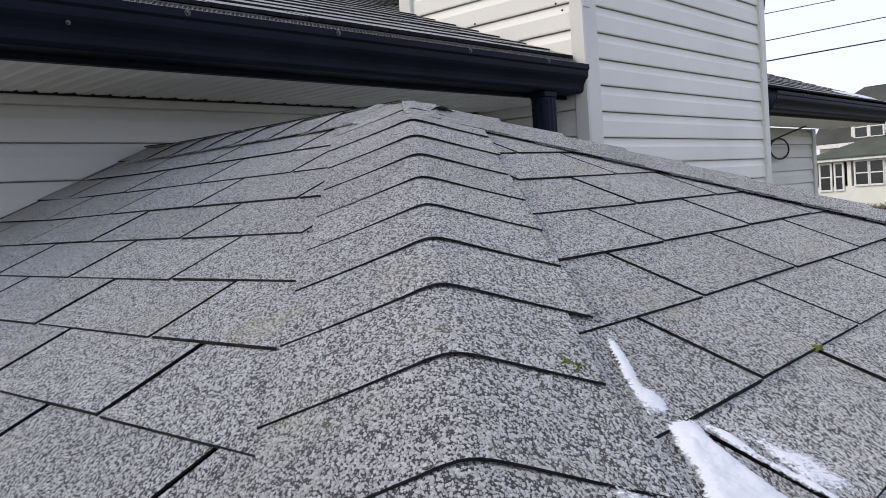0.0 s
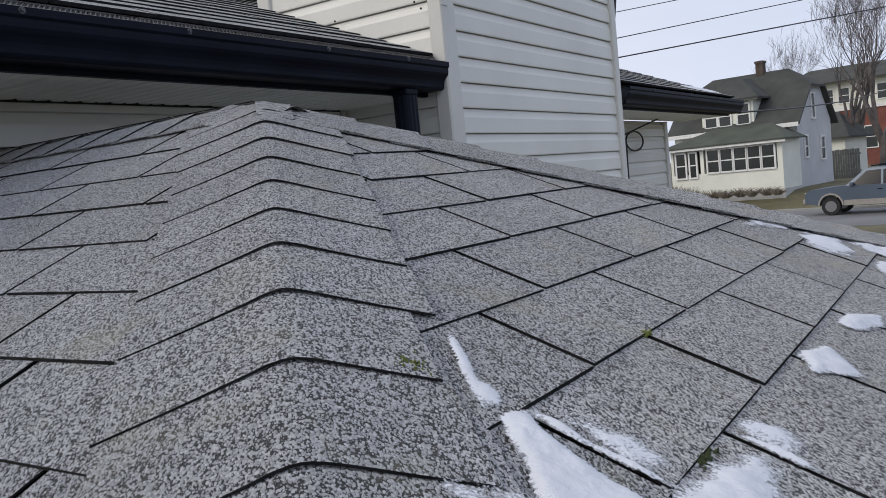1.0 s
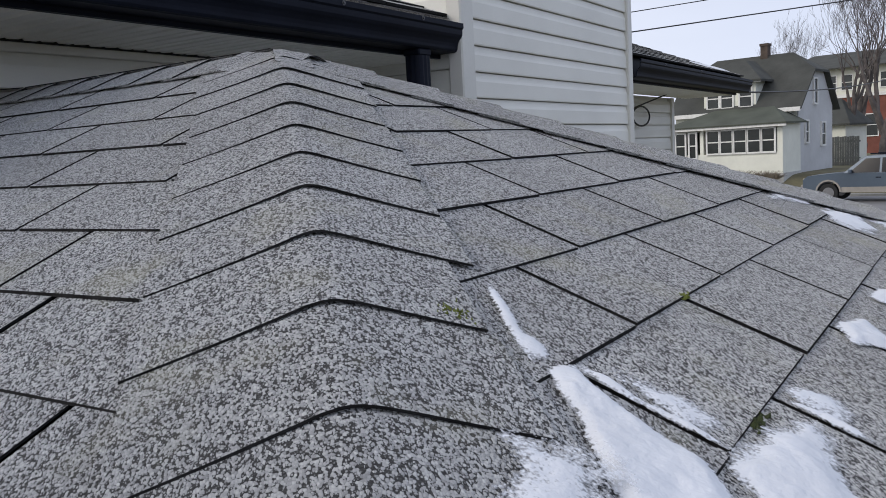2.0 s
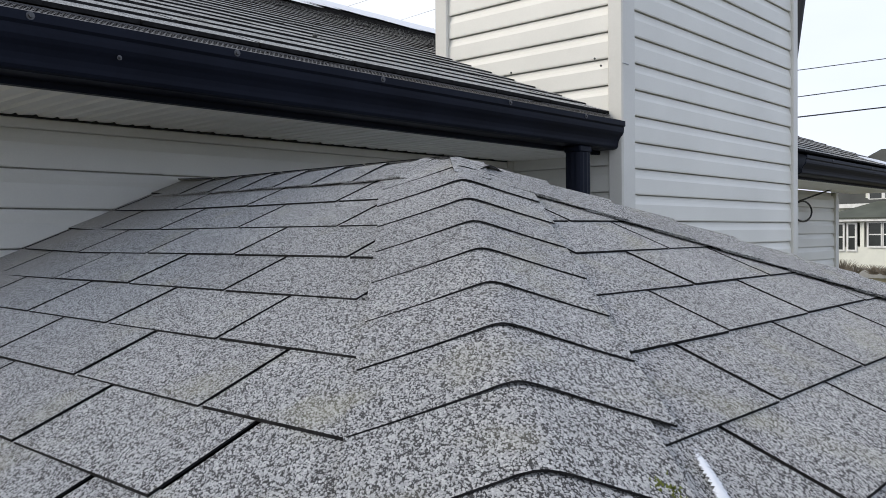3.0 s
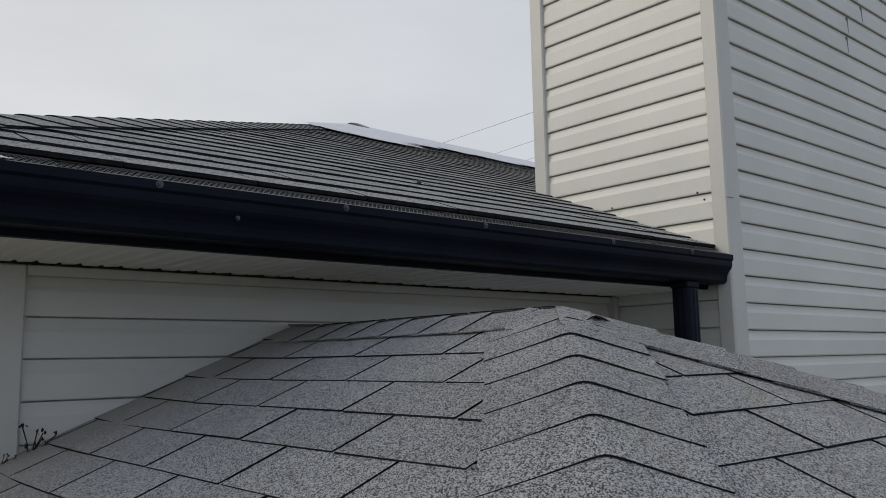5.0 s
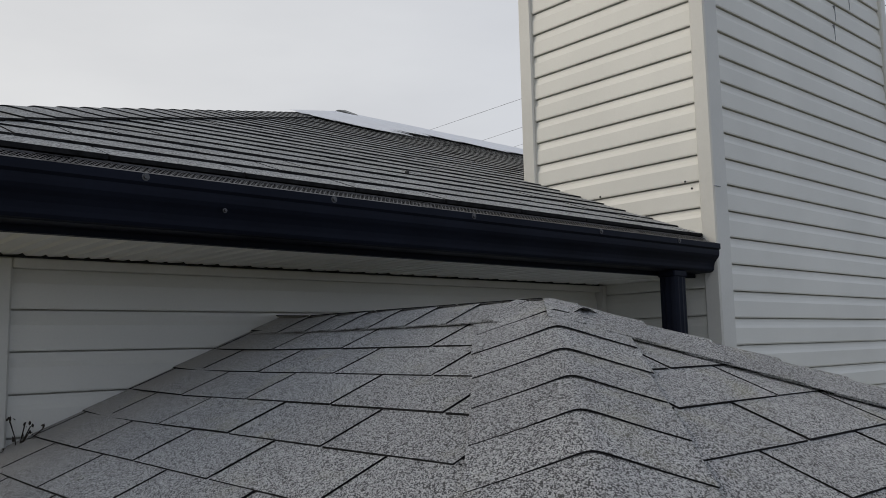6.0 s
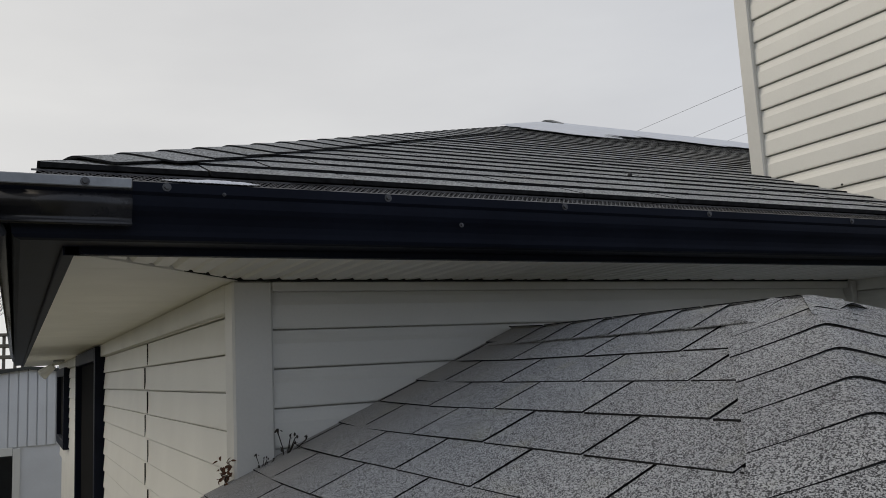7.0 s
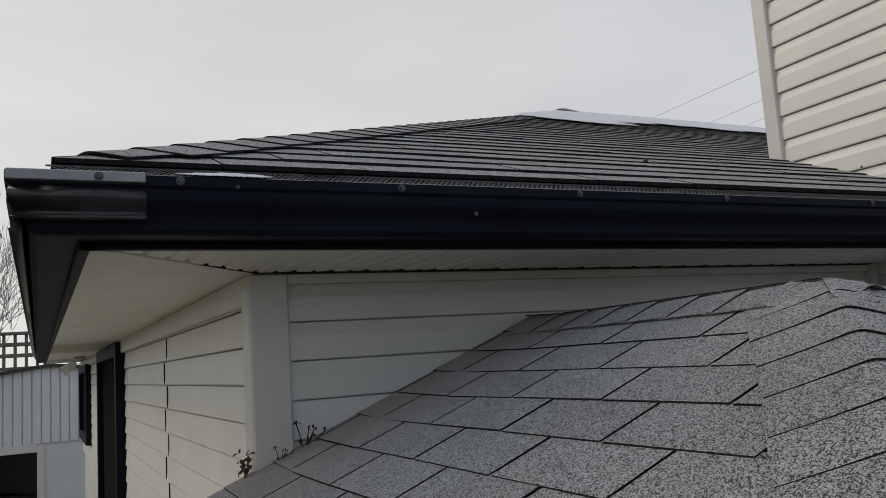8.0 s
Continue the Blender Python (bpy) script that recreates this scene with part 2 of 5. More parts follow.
def siding_course(parent, axis, face, a, b, z, h=COURSE, lap=False):
    """One course along x or y on the plane face; axis gives the outward direction; lap: a straight lap."""
    bm = bmesh.new()
    ring = siding_profile(h)
    if lap:
        ring = [(-0.012, 0.0), (0.010, 0.0), (0.0115, 0.004), (0.003, h - 0.004), (-0.012, h - 0.004)]
    if axis == "+x":
        sweep(bm, ring, lambda o, u: (face + o, a, z + u), lambda o, u: (face + o, b, z + u))
    elif axis == "-y":
        sweep(bm, ring, lambda o, u: (a, face - o, z + u), lambda o, u: (b, face - o, z + u))
    else:
        sweep(bm, ring, lambda o, u: (a, face + o, z + u), lambda o, u: (b, face + o, z + u))
    ob = part("siding_board", bm, VINYL, parent)
    return ob


def wall(name, label, lo, hi):
    ob = obj(name, solid_box(lo, hi), VINYL)
    return tagged(ob, label, "wall", kind="structure")


wall_front = wall("wall_front", "white vinyl lap siding wall under the eave beside the porch roof", (-1.25, CORNER_Y + 0.02, GROUND), (WALL_X - 0.027, CHIM_Y + 0.02, SOFFIT_Z))
wall_side = wall("wall_side", "cream-lit white vinyl siding wall along the house side", (-10.5, CORNER_Y + 0.027, GROUND), (-1.27, CORNER_Y + 0.15, SOFFIT_Z))
wall_far = wall("wall_far", "white vinyl siding wall beyond the chimney chase", (-1.25, CHIM_Y2 - 0.02, GROUND), (WALL_X - 0.027, HOUSE_END, SOFFIT_Z))
wall_back = wall("wall_back", "plain white wall closing the back of the house", (-10.65, CORNER_Y + 0.15, GROUND), (-10.5, HOUSE_END, SOFFIT_Z))
wall_end = wall("wall_end", "plain white wall closing the far end of the house", (-10.5, HOUSE_END - 0.15, GROUND), (-1.27, HOUSE_END, SOFFIT_Z))

z = 0.04 - 6 * COURSE
while z < SOFFIT_Z - 0.03:
    h = min(COURSE, SOFFIT_Z - 0.005 - z)
    siding_course(wall_front, "+x", WALL_X - 0.0125, CORNER_Y + 0.089, CHIM_Y - 0.03, z, h)
    siding_course(wall_far, "+x", WALL_X - 0.0125, CHIM_Y2 + 0.001, HOUSE_END - 0.06, z, h)
    z += COURSE
z = -0.016 - 9 * COURSE
while z < SOFFIT_Z - 0.03:
    h = min(COURSE, SOFFIT_Z - 0.06 - z)
    joint = -2.75 - 0.05 * (round(z / COURSE) % 2) - 0.03 * math.sin(z * 31)
    siding_course(wall_side, "-y", CORNER_Y + 0.0125, -4.74, joint - 0.009, z, h, True)
    siding_course(wall_side, "-y", CORNER_Y + 0.0115, joint, WALL_X - 0.07, z - 0.001, h, True)
    siding_course(wall_side, "-y", CORNER_Y + 0.0125, -10.5, -6.75, z, h, True)
    # thin dark box stands in for the shade under the lapping panel
    bm = bmesh.new()
    box(bm, (joint - 0.012, CORNER_Y - 0.0005 - 0.0008 * (1 + math.sin(z * 47)), z + 0.004), (joint - 0.009, CORNER_Y + 0.004, z + h - 0.006))
    part("lifted_lap", bm, GAP_SHADE, wall_side, "dark strip painted as shade under a panel's lap")
    z += COURSE
part("frieze_trim", solid_box((-10.5, CORNER_Y - 0.016, SOFFIT_Z - 0.08), (WALL_X - 0.07, CORNER_Y + 0.012, SOFFIT_Z - 0.003), 0.003), TRIM, wall_side)
part("frieze_trim", solid_box((WALL_X - 0.01, CORNER_Y + 0.089, SOFFIT_Z - 0.03), (WALL_X + 0.016, CHIM_Y - 0.03, SOFFIT_Z - 0.005), 0.002), TRIM, wall_front)
part("inside_corner_trim", solid_box((WALL_X - 0.01, CHIM_Y - 0.03, -1.0), (WALL_X + 0.03, CHIM_Y - 0.001, SOFFIT_Z - 0.003), 0.003), TRIM, wall_front)
part("corner_trim", solid_box((WALL_X - 0.04, HOUSE_END - 0.06, -1.2), (WALL_X + 0.012, HOUSE_END + 0.012, SOFFIT_Z - 0.003), 0.004), TRIM, wall_far)

# corner post of the house
post = obj("corner_post", solid_box((WALL_X - 0.075, CORNER_Y - 0.016, GROUND), (WALL_X + 0.016, CORNER_Y + 0.089, SOFFIT_Z - 0.002), 0.006), TRIM)
tagged(post, "white vinyl outside corner post of the house", "corner post", kind="structure")

# ---- chimney chase ----
chase = obj("chimney_chase", solid_box((CHIM_X2 + 0.013, CHIM_Y + 0.027, GROUND), (CHIM_X - 0.027, CHIM_Y2 - 0.013, 3.2)), VINYL)
tagged(chase, "tall white vinyl-sided chimney chase rising through the eave", "chimney", kind="structure")
CHASE_COURSE = 0.1034
z = 0.322 - 12 * CHASE_COURSE
while z < 3.1:
    siding_course(chase, "+x", CHIM_X - 0.0125, CHIM_Y + 0.085, CHIM_Y2 - 0.05, z, CHASE_COURSE)
    if z > -0.9:
        siding_course(chase, "-y", CHIM_Y + 0.0125, CHIM_X2 + 0.06, CHIM_X - 0.052, z + 0.010, CHASE_COURSE)
    z += CHASE_COURSE
part("corner_trim", solid_box((CHIM_X - 0.052, CHIM_Y - 0.014, -1.2), (CHIM_X + 0.014, CHIM_Y + 0.085, 3.15), 0.006), TRIM, chase)
part("corner_trim", solid_box((CHIM_X2 - 0.014, CHIM_Y - 0.014, -0.9), (CHIM_X2 + 0.06, CHIM_Y + 0.07, 3.15), 0.005), TRIM, chase)
part("corner_trim", solid_box((CHIM_X - 0.06, CHIM_Y2 - 0.05, -1.2), (CHIM_X + 0.014, CHIM_Y2 + 0.014, 3.15), 0.005), TRIM, chase)

# ---- main roof ----
MP = 0.395
M0 = 0.083                                # height of the slope over x = 0


def slope_z(x):
    return M0 - MP * x


EX, EY = -0.60, -1.26                     # shingle edge, front and side
EY2 = 6.35
RUN = 3.82
PX, PY, PZ = EX - RUN, EY + RUN, slope_z(EX - RUN)
PY2 = EY2
LEAN = 0.045                              # the ridge drifts towards the eave


def ridge_x(y):
    return PX + LEAN * max(0.0, y - PY)


roof_main = anchor("roof_main", (0, 0, 0))
tagged(roof_main, "dark grey asphalt shingle hip roof of the house with snow on its ridge", "roof", kind="structure")
bm = bmesh.new()
e = [bm.verts.new(p) for p in ((EX, EY, slope_z(EX) - 0.005), (EX, EY2, slope_z(EX) - 0.005), (2 * PX - EX, EY2, slope_z(EX) - 0.005), (2 * PX - EX, EY, slope_z(EX) - 0.005))]
pk = [bm.verts.new((PX, PY, PZ - 0.005)), bm.verts.new((ridge_x(PY2), PY2, slope_z(ridge_x(PY2)) - 0.005))]
for f in ((e[0], e[1], pk[1], pk[0]), (e[1], e[2], pk[1]), (e[2], e[3], pk[0], pk[1]), (e[3], e[0], pk[0]), tuple(reversed(e))):
    bm.faces.new(f)
part("roof_deck", bm, UNDERLAY, roof_main)
rng = random.Random(4)
# front slope: each course a row of tabs
k = 0
d = 0.0
front_tabs = []
while d < RUN / COS - 0.1:
    d1 = d + 0.127 + rng.uniform(-0.005, 0.005)
    y0 = EY - 0.3 + (k % 2) * 0.1525
    while y0 < EY2:
        y1 = y0 + 0.300
        xa, xb = EX - (d + (rng.uniform(-0.004, 0.004) if k else 0.0)) * COS, EX - (d1 + 0.02) * COS
        poly = [(xa, y0), (xa, y1), (xb, y1), (xb, y0)]
        poly = clip(poly, -1, -1, -(EX + EY) + 0.0)
        poly = clip(poly, 0, 1, EY2) if poly else poly
        poly = clip(poly, -1, LEAN, LEAN * PY - PX) if poly else poly
        if len(poly) > 2:
            front_tabs.append((poly, d, rng.uniform(-0.0012, 0.0012)))
        y0 += 0.305
    d = d1
    k += 1
near_tabs = [t for t in front_tabs if min(p[1] for p in t[0]) < 1.6 and t[1] < 1.75][:295]
near_ids = {id(t) for t in near_tabs}
rest = bmesh.new()
for t in front_tabs:
    poly, d, dz = t
    bm = bmesh.new() if id(t) in near_ids else rest
    top = [(x, y, slope_z(x) + 0.0100 + dz - 0.0056 * ((EX - x) / COS - d) / 0.127) for x, y in poly]
    low = [(x, y, slope_z(x) - 0.001) for x, y in poly]
    prism(bm, top, low, 1)
    if bm is not rest:
        part("shingle", bm, ROOF_DARK, roof_main).data.materials.append(UNDERLAY)
# side slope courses and back stay joined
d = 0.0
while d < RUN / COS - 0.1:
    ya, yb = EY + d * COS, EY + (d + 0.147) * COS
    x0 = EX + 0.1 * (k % 3)
    while x0 > 2 * PX - EX:
        poly = [(x0, ya), (x0 - 0.300, ya), (x0 - 0.300, yb), (x0, yb)]
        poly = clip(poly, 1, 1, EX + EY)
        poly = clip(poly, -1, 1, EY - (2 * PX - EX)) if poly else poly
        if len(poly) > 2:
            zz = slope_z(EX)
            prism(rest, [(x, y, zz + MP * (y - EY) + 0.0100 - 0.0056 * ((y - EY) / COS - d) / 0.127) for x, y in poly], [(x, y, zz + MP * (y - EY) - 0.004) for x, y in poly], 1)
        x0 -= 0.305
    d += 0.127
    k += 1
rest_ob = part("shingles", rest, ROOF_DARK, roof_main)
rest_ob["kind"] = "stuff"
rest_ob.data.materials.append(UNDERLAY)


def cap_piece(at, along, across_l, across_r, pitch_drop, length, lift, thick=0.004, half_l=0.15, half_r=0.15, sag=0.0, end_slot=1, fold=0.011, side_slot=1):
    """A folded cap shingle: at is its lower end on the fold; along points up the fold."""
    bm = bmesh.new()
    nu, nv = 18, 3
    grid = []
    for layer in (0, 1):
        rows = []
        for j in range(nv + 1):
            v = j / nv
            row = []
            for i in range(nu + 1):
                u = (i / nu * 2 - 1)
                u = abs(u) ** 1.4 * (half_l if u < 0 else half_r) * (-1 if u < 0 else 1)
                r = math.sqrt(u * u + fold * fold) - 0.55 * fold
                hgt = lift * (1 - v) * (0.85 if u < -0.02 else 1.0) + 0.003 - (0 if layer == 0 else thick)
                hgt += sag * (1 - v) * math.exp(-(u / 0.06) ** 2)
                side = across_l if u < 0 else across_r
                p = Vector(at) + Vector(along) * (length * v) + Vector(side) * abs(u) + Vector((0, 0, hgt - pitch_drop * r))
                row.append(bm.verts.new(p))
            rows.append(row)
        grid.append(rows)
    for rows, flip in ((grid[0], False), (grid[1], True)):
        for j in range(nv):
            for i in range(nu):
                q = (rows[j][i], rows[j][i + 1], rows[j + 1][i + 1], rows[j + 1][i])
                bm.faces.new(tuple(reversed(q)) if flip else q)
    for j, sgn in ((0, 1), (nv, -1)):
        for i in range(nu):
            q = (grid[0][j][i], grid[1][j][i], grid[1][j][i + 1], grid[0][j][i + 1])
            bm.faces.new(q if sgn > 0 else tuple(reversed(q))).material_index = end_slot
    for i in (0, nu):
        for j in range(nv):
            bm.faces.new((grid[0][j][i], grid[0][j + 1][i], grid[1][j + 1][i], grid[1][j][i])).material_index = side_slot
    return bm


HIP = 1 / math.sqrt(2)
HIP_LEN = math.sqrt(2 + PITCH * PITCH)
hip_up_main = Vector((-1, 1, MP)).normalized()
s = 0.09
while s < RUN * HIP_LEN:
    p = Vector((EX, EY, slope_z(EX) + 0.007)) + hip_up_main * s
    bm = cap_piece(p, hip_up_main, (-HIP, -HIP, 0), (HIP, HIP, 0), MP * HIP, 0.2, 0.006, 0.004, 0.10 if s < 0.2 else 0.14, 0.10 if s < 0.2 else 0.14)
    part("hip_cap", bm, ROOF_DARK, roof_main).data.materials.append(UNDERLAY)
    s += 0.14
y = PY - 0.05
while y < PY2:
    part("ridge_cap", cap_piece((ridge_x(y), y, slope_z(ridge_x(y)) + 0.012), Vector((LEAN, 1, -MP * LEAN)).normalized(), (-1, 0, 0), (1, 0, 0), MP, 0.2, 0.010, 0.004, 0.14, 0.14), ROOF_DARK, roof_main).data.materials.append(ROOF_DARK)
    y += 0.14

part("peak_cap", cap_piece((PX + 0.06, PY - 0.06, PZ + 0.012), Vector((-1, 1, 0.42)).normalized(), (-HIP, -HIP, 0), (HIP, HIP, 0), 0.42, 0.24, 0.004, 0.03, 0.16, 0.16), ROOF_DARK, roof_main).data.materials.append(ROOF_DARK)

# ---- soffit and fascia ----
soffit = anchor("soffit", (0, 0, 0))
tagged(soffit, "white ribbed vinyl soffit under the black gutter", "soffit", kind="structure")
y = GUT_Y + 0.138
FX = GUT_X - 0.12


def soffit_end(y):
    """Where the ribbed panels stop: the wall channel, or the mitre at the house corner."""
    return min(FX, WALL_X + 0.018 + max(0.0, CORNER_Y - y) * (FX - WALL_X) / (CORNER_Y - GUT_Y - 0.135))


while y < HOUSE_END + 0.3:
    bm = bmesh.new()
    ring = [(0, 0.012), (0.013, 0.0), (0.048, 0.0), (0.053, 0.0045), (0.060, 0.0045), (0.065, 0.0), (0.0985, 0.002), (0.1005, 0.012), (0.1005, 0.016), (0, 0.016)]
    sweep(bm, ring, lambda a, b, y=y: (soffit_end(y + a), y + a, SOFFIT_Z + b), lambda a, b, y=y: (FX - 0.010, y + a, SOFFIT_Z + b))
    part("soffit_panel", bm, SOFFIT, soffit)
    y += 0.1016
# two near-black strips stand in for the shade in the soffit's open joints
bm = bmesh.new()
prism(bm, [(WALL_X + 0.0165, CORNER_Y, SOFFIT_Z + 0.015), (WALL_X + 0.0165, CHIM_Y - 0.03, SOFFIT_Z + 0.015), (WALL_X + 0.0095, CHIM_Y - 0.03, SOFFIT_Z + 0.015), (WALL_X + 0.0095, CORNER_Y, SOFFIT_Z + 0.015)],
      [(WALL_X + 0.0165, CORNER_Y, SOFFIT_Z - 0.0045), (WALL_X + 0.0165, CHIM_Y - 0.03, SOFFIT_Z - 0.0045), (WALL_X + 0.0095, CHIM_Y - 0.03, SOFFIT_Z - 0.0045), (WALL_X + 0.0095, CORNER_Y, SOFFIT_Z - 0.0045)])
part("channel_slot", bm, GAP_SHADE, soffit, "dark strip painted as slot shade where soffit meets wall")
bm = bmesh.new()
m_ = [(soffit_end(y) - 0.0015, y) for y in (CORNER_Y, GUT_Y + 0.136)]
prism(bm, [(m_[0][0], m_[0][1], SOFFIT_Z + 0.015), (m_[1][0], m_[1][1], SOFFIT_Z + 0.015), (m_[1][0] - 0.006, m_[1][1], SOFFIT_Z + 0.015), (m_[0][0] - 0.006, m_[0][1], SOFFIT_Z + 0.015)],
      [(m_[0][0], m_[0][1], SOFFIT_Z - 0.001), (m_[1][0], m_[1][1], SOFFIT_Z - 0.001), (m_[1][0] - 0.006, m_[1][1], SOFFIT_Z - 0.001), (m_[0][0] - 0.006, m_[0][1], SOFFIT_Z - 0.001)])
part("channel_slot", bm, GAP_SHADE, soffit, "dark strip painted as slot shade along the soffit's mitre")
SY = GUT_Y + 0.135
m_x, m_y = CORNER_Y - SY, FX - WALL_X
x = FX
while x > -10.6:
    poly = [(x, SY), (x, CORNER_Y), (x - 0.2015, CORNER_Y), (x - 0.2015, SY)]
    poly = clip(poly, m_x, m_y, m_x * WALL_X + m_y * CORNER_Y + 0.004)
    if poly and len(poly) > 2:
        bm = bmesh.new()
        prism(bm, [(a, b, SOFFIT_Z + 0.012) for a, b in poly], [(a, b, SOFFIT_Z - 0.002) for a, b in poly])
        part("soffit_panel", bm, SOFFIT, soffit)
    x -= 0.2032
fascia = obj("fascia", solid_box((FX - 0.02, GUT_Y + 0.12, SOFFIT_Z - 0.002), (FX, EY2 - 0.05, slope_z(FX) - 0.02)), BLACK)
tagged(fascia, "black aluminium fascia board behind the gutter", "fascia", kind="structure")
fascia2 = obj("fascia", solid_box((-10.7, GUT_Y + 0.116, SOFFIT_Z - 0.004), (FX, GUT_Y + 0.135, slope_z(FX) - 0.03)), BLACK)
tagged(fascia2, "black aluminium fascia board behind the gutter", "fascia", kind="structure")

# ---- gutters ----
def gutter_ring(top=0.285, low=0.180, deep=0.115):
    """K-style: (back from the lip, height); outer then inner line."""
    face = [(-0.045, low), (-0.036, low + 0.003), (-0.031, low + 0.010), (-0.030, low + 0.020), (-0.027, low + 0.032), (-0.020, low + 0.044), (-0.012, low + 0.053),
            (-0.007, low + 0.062), (-0.006, low + 0.072), (-0.006, top - 0.024), (-0.002, top - 0.020), (0.0, top - 0.018), (0.0, top), (-0.014, top)]
    outer = [(-deep, top - 0.005), (-deep, low)] + face
    inner = [(o - 0.003, u + 0.002) for o, u in reversed(face[:-2])]
    inner = [(-0.014, top - 0.003)] + inner + [(-deep + 0.003, low + 0.003), (-deep + 0.003, top - 0.005)]
    return outer + inner


def gutter(name, label, ring, a, b, along_y=True):
    bm = bmesh.new()
    if along_y:
        sweep(bm, ring, lambda o, u: (GUT_X + o, a - (o if a == GUT_Y else 0.0), u), lambda o, u: (GUT_X + o, b, u))
    else:
        sweep(bm, ring, lambda o, u: (a + o, GUT_Y - o, u), lambda o, u: (b, GUT_Y - o, u))
    return tagged(obj(name, bm, BLACK), label, "gutter", kind="")


gutter_front = gutter("gutter", "black K-style aluminium gutter ending at the chimney chase", gutter_ring(), GUT_Y, CHIM_Y - 0.016)
gutter_side = gutter("gutter", "black K-style aluminium gutter along the house side", gutter_ring(), GUT_X, -10.6, False)
gutter_far = gutter("gutter", "black K-style aluminium gutter beyond the chimney chase", gutter_ring(), CHIM_Y2 + 0.13, EY2 + 0.03)

# ---- porch roof ----
porch = anchor("porch_roof", (0, 0, -0.003))
tagged(porch, "grey asphalt three-tab shingle hip roof of the porch with patches of snow", "roof", kind="structure")
BACK = WALL_X + 0.002


def left_z(x, y):
    return PITCH_L * y


def right_z(x, y):
    return -PITCH_R * x


def far_z(x, y):
    return -PITCH_R * (y - 2 * RIDGE_Y)


bm = bmesh.new()
pz = PITCH * RIDGE_Y
corners = [(BACK, -EAVE, -PITCH_L * EAVE - 0.003), (EAVE, -EAVE, -PITCH_R * EAVE - 0.003), (EAVE, EAVE + 0.08, -PITCH_R * EAVE - 0.003), (BACK, EAVE + 0.08, -PITCH_R * EAVE - 0.003), (-RIDGE_Y, RIDGE_Y, pz), (BACK, RIDGE_Y, pz)]
t_ = [bm.verts.new((x, y, z - 0.002)) for x, y, z in corners]
b_ = [bm.verts.new((x, y, -PITCH * EAVE - 0.12)) for x, y, z in corners[:4]]
for f in ((0, 1, 4, 5), (1, 2, 4), (2, 3, 5, 4)):
    bm.faces.new([t_[i] for i in f])
bm.faces.new(list(reversed(b_)))
for i, j in ((0, 1), (1, 2), (2, 3)):
    bm.faces.new((t_[j], t_[i], b_[i], b_[j]))
bm.faces.new((t_[0], t_[5], t_[3], b_[3], b_[0]))
part("roof_deck", bm, UNDERLAY, porch)

TAB = 0.305
EXPO = 0.127
LEFT_SHIFT = {1: 0.009, 2: -0.003, 3: 0.004, 4: 0.003, 5: 0.014, 6: 0.011, 7: -0.038}
RIGHT_SHIFT = {2: -0.011, 3: -0.011, 4: -0.002, 5: -0.002, 6: -0.002, 7: -0.004}
rng = random.Random(7)


def tab(poly, zf, dist, d_low, dz):
    """A wedge-shaped shingle tab over a flat outline."""
    bm = bmesh.new()
    top, low = [], []
    for x, y in poly:
        up = (d_low - dist(x, y)) / EXPO
        curl = 0.008 * max(0.0, (WALL_X + 0.14 - x) / 0.14) ** 2
        top.append((x, y, zf(x, y) + 0.0056 + 0.5 * dz - 0.0030 * up + curl))
        low.append((x, y, zf(x, y) + 0.0024 * max(0.0, 1 - up) + curl))
    prism(bm, top, low, 1)
    part("shingle", bm, SHINGLE, porch).data.materials.append(UNDERLAY)


for k in range(0, 12):
    d = 0.06 + EXPO * k
    if d * COS > EAVE + 0.03:
        break
    lo_y, hi_y = -d * COS, -(d - EXPO - 0.015) * COS
    shift = LEFT_SHIFT.get(k, rng.uniform(-0.01, 0.01))
    for j in range(-7, 6):
        x0 = 0.283 + shift + (j + 0.5 * (k % 2)) * TAB
        poly = [(x0 + 0.0045, lo_y + rng.uniform(-0.002, 0.002)), (x0 + TAB - 0.0045, lo_y + rng.uniform(-0.002, 0.002)), (x0 + TAB - 0.0045, hi_y), (x0 + 0.0045, hi_y)]
        poly = clip(poly, PITCH_R, PITCH_L, 0.0)
        poly = clip(poly, -1, 0, -BACK) if poly else poly
        poly = clip(poly, 0, 1, RIDGE_Y) if poly else poly
        if len(poly) > 2:
            tab(poly, left_z, lambda x, y: -y / COS, d, rng.uniform(-0.0012, 0.0012))
for k in range(-1, 12):
    d = 0.1705 + 0.1272 * k + 0.005 * max(0, k - 4)
    if d * COS > EAVE + 0.03:
        break
    lo_x, hi_x = d * COS, (d - EXPO - 0.015) * COS
    shift = RIGHT_SHIFT.get(k, rng.uniform(-0.01, 0.01))
    for j in range(-5, 7):
        y0 = -0.327 + shift + (j + 0.5 * ((k + 1) % 2)) * TAB
        poly = [(lo_x + rng.uniform(-0.002, 0.002), y0 + 0.0045), (lo_x + rng.uniform(-0.002, 0.002), y0 + TAB - 0.0045), (hi_x, y0 + TAB - 0.0045), (hi_x, y0 + 0.0045)]
        poly = clip(poly, -PITCH_R, -PITCH_L, 0.0)
        poly = clip(poly, -1, 1, 2 * RIDGE_Y) if poly else poly
        if len(poly) > 2:
            tab(poly, right_z, lambda x, y: x / COS, d, rng.uniform(-0.0012, 0.0012))
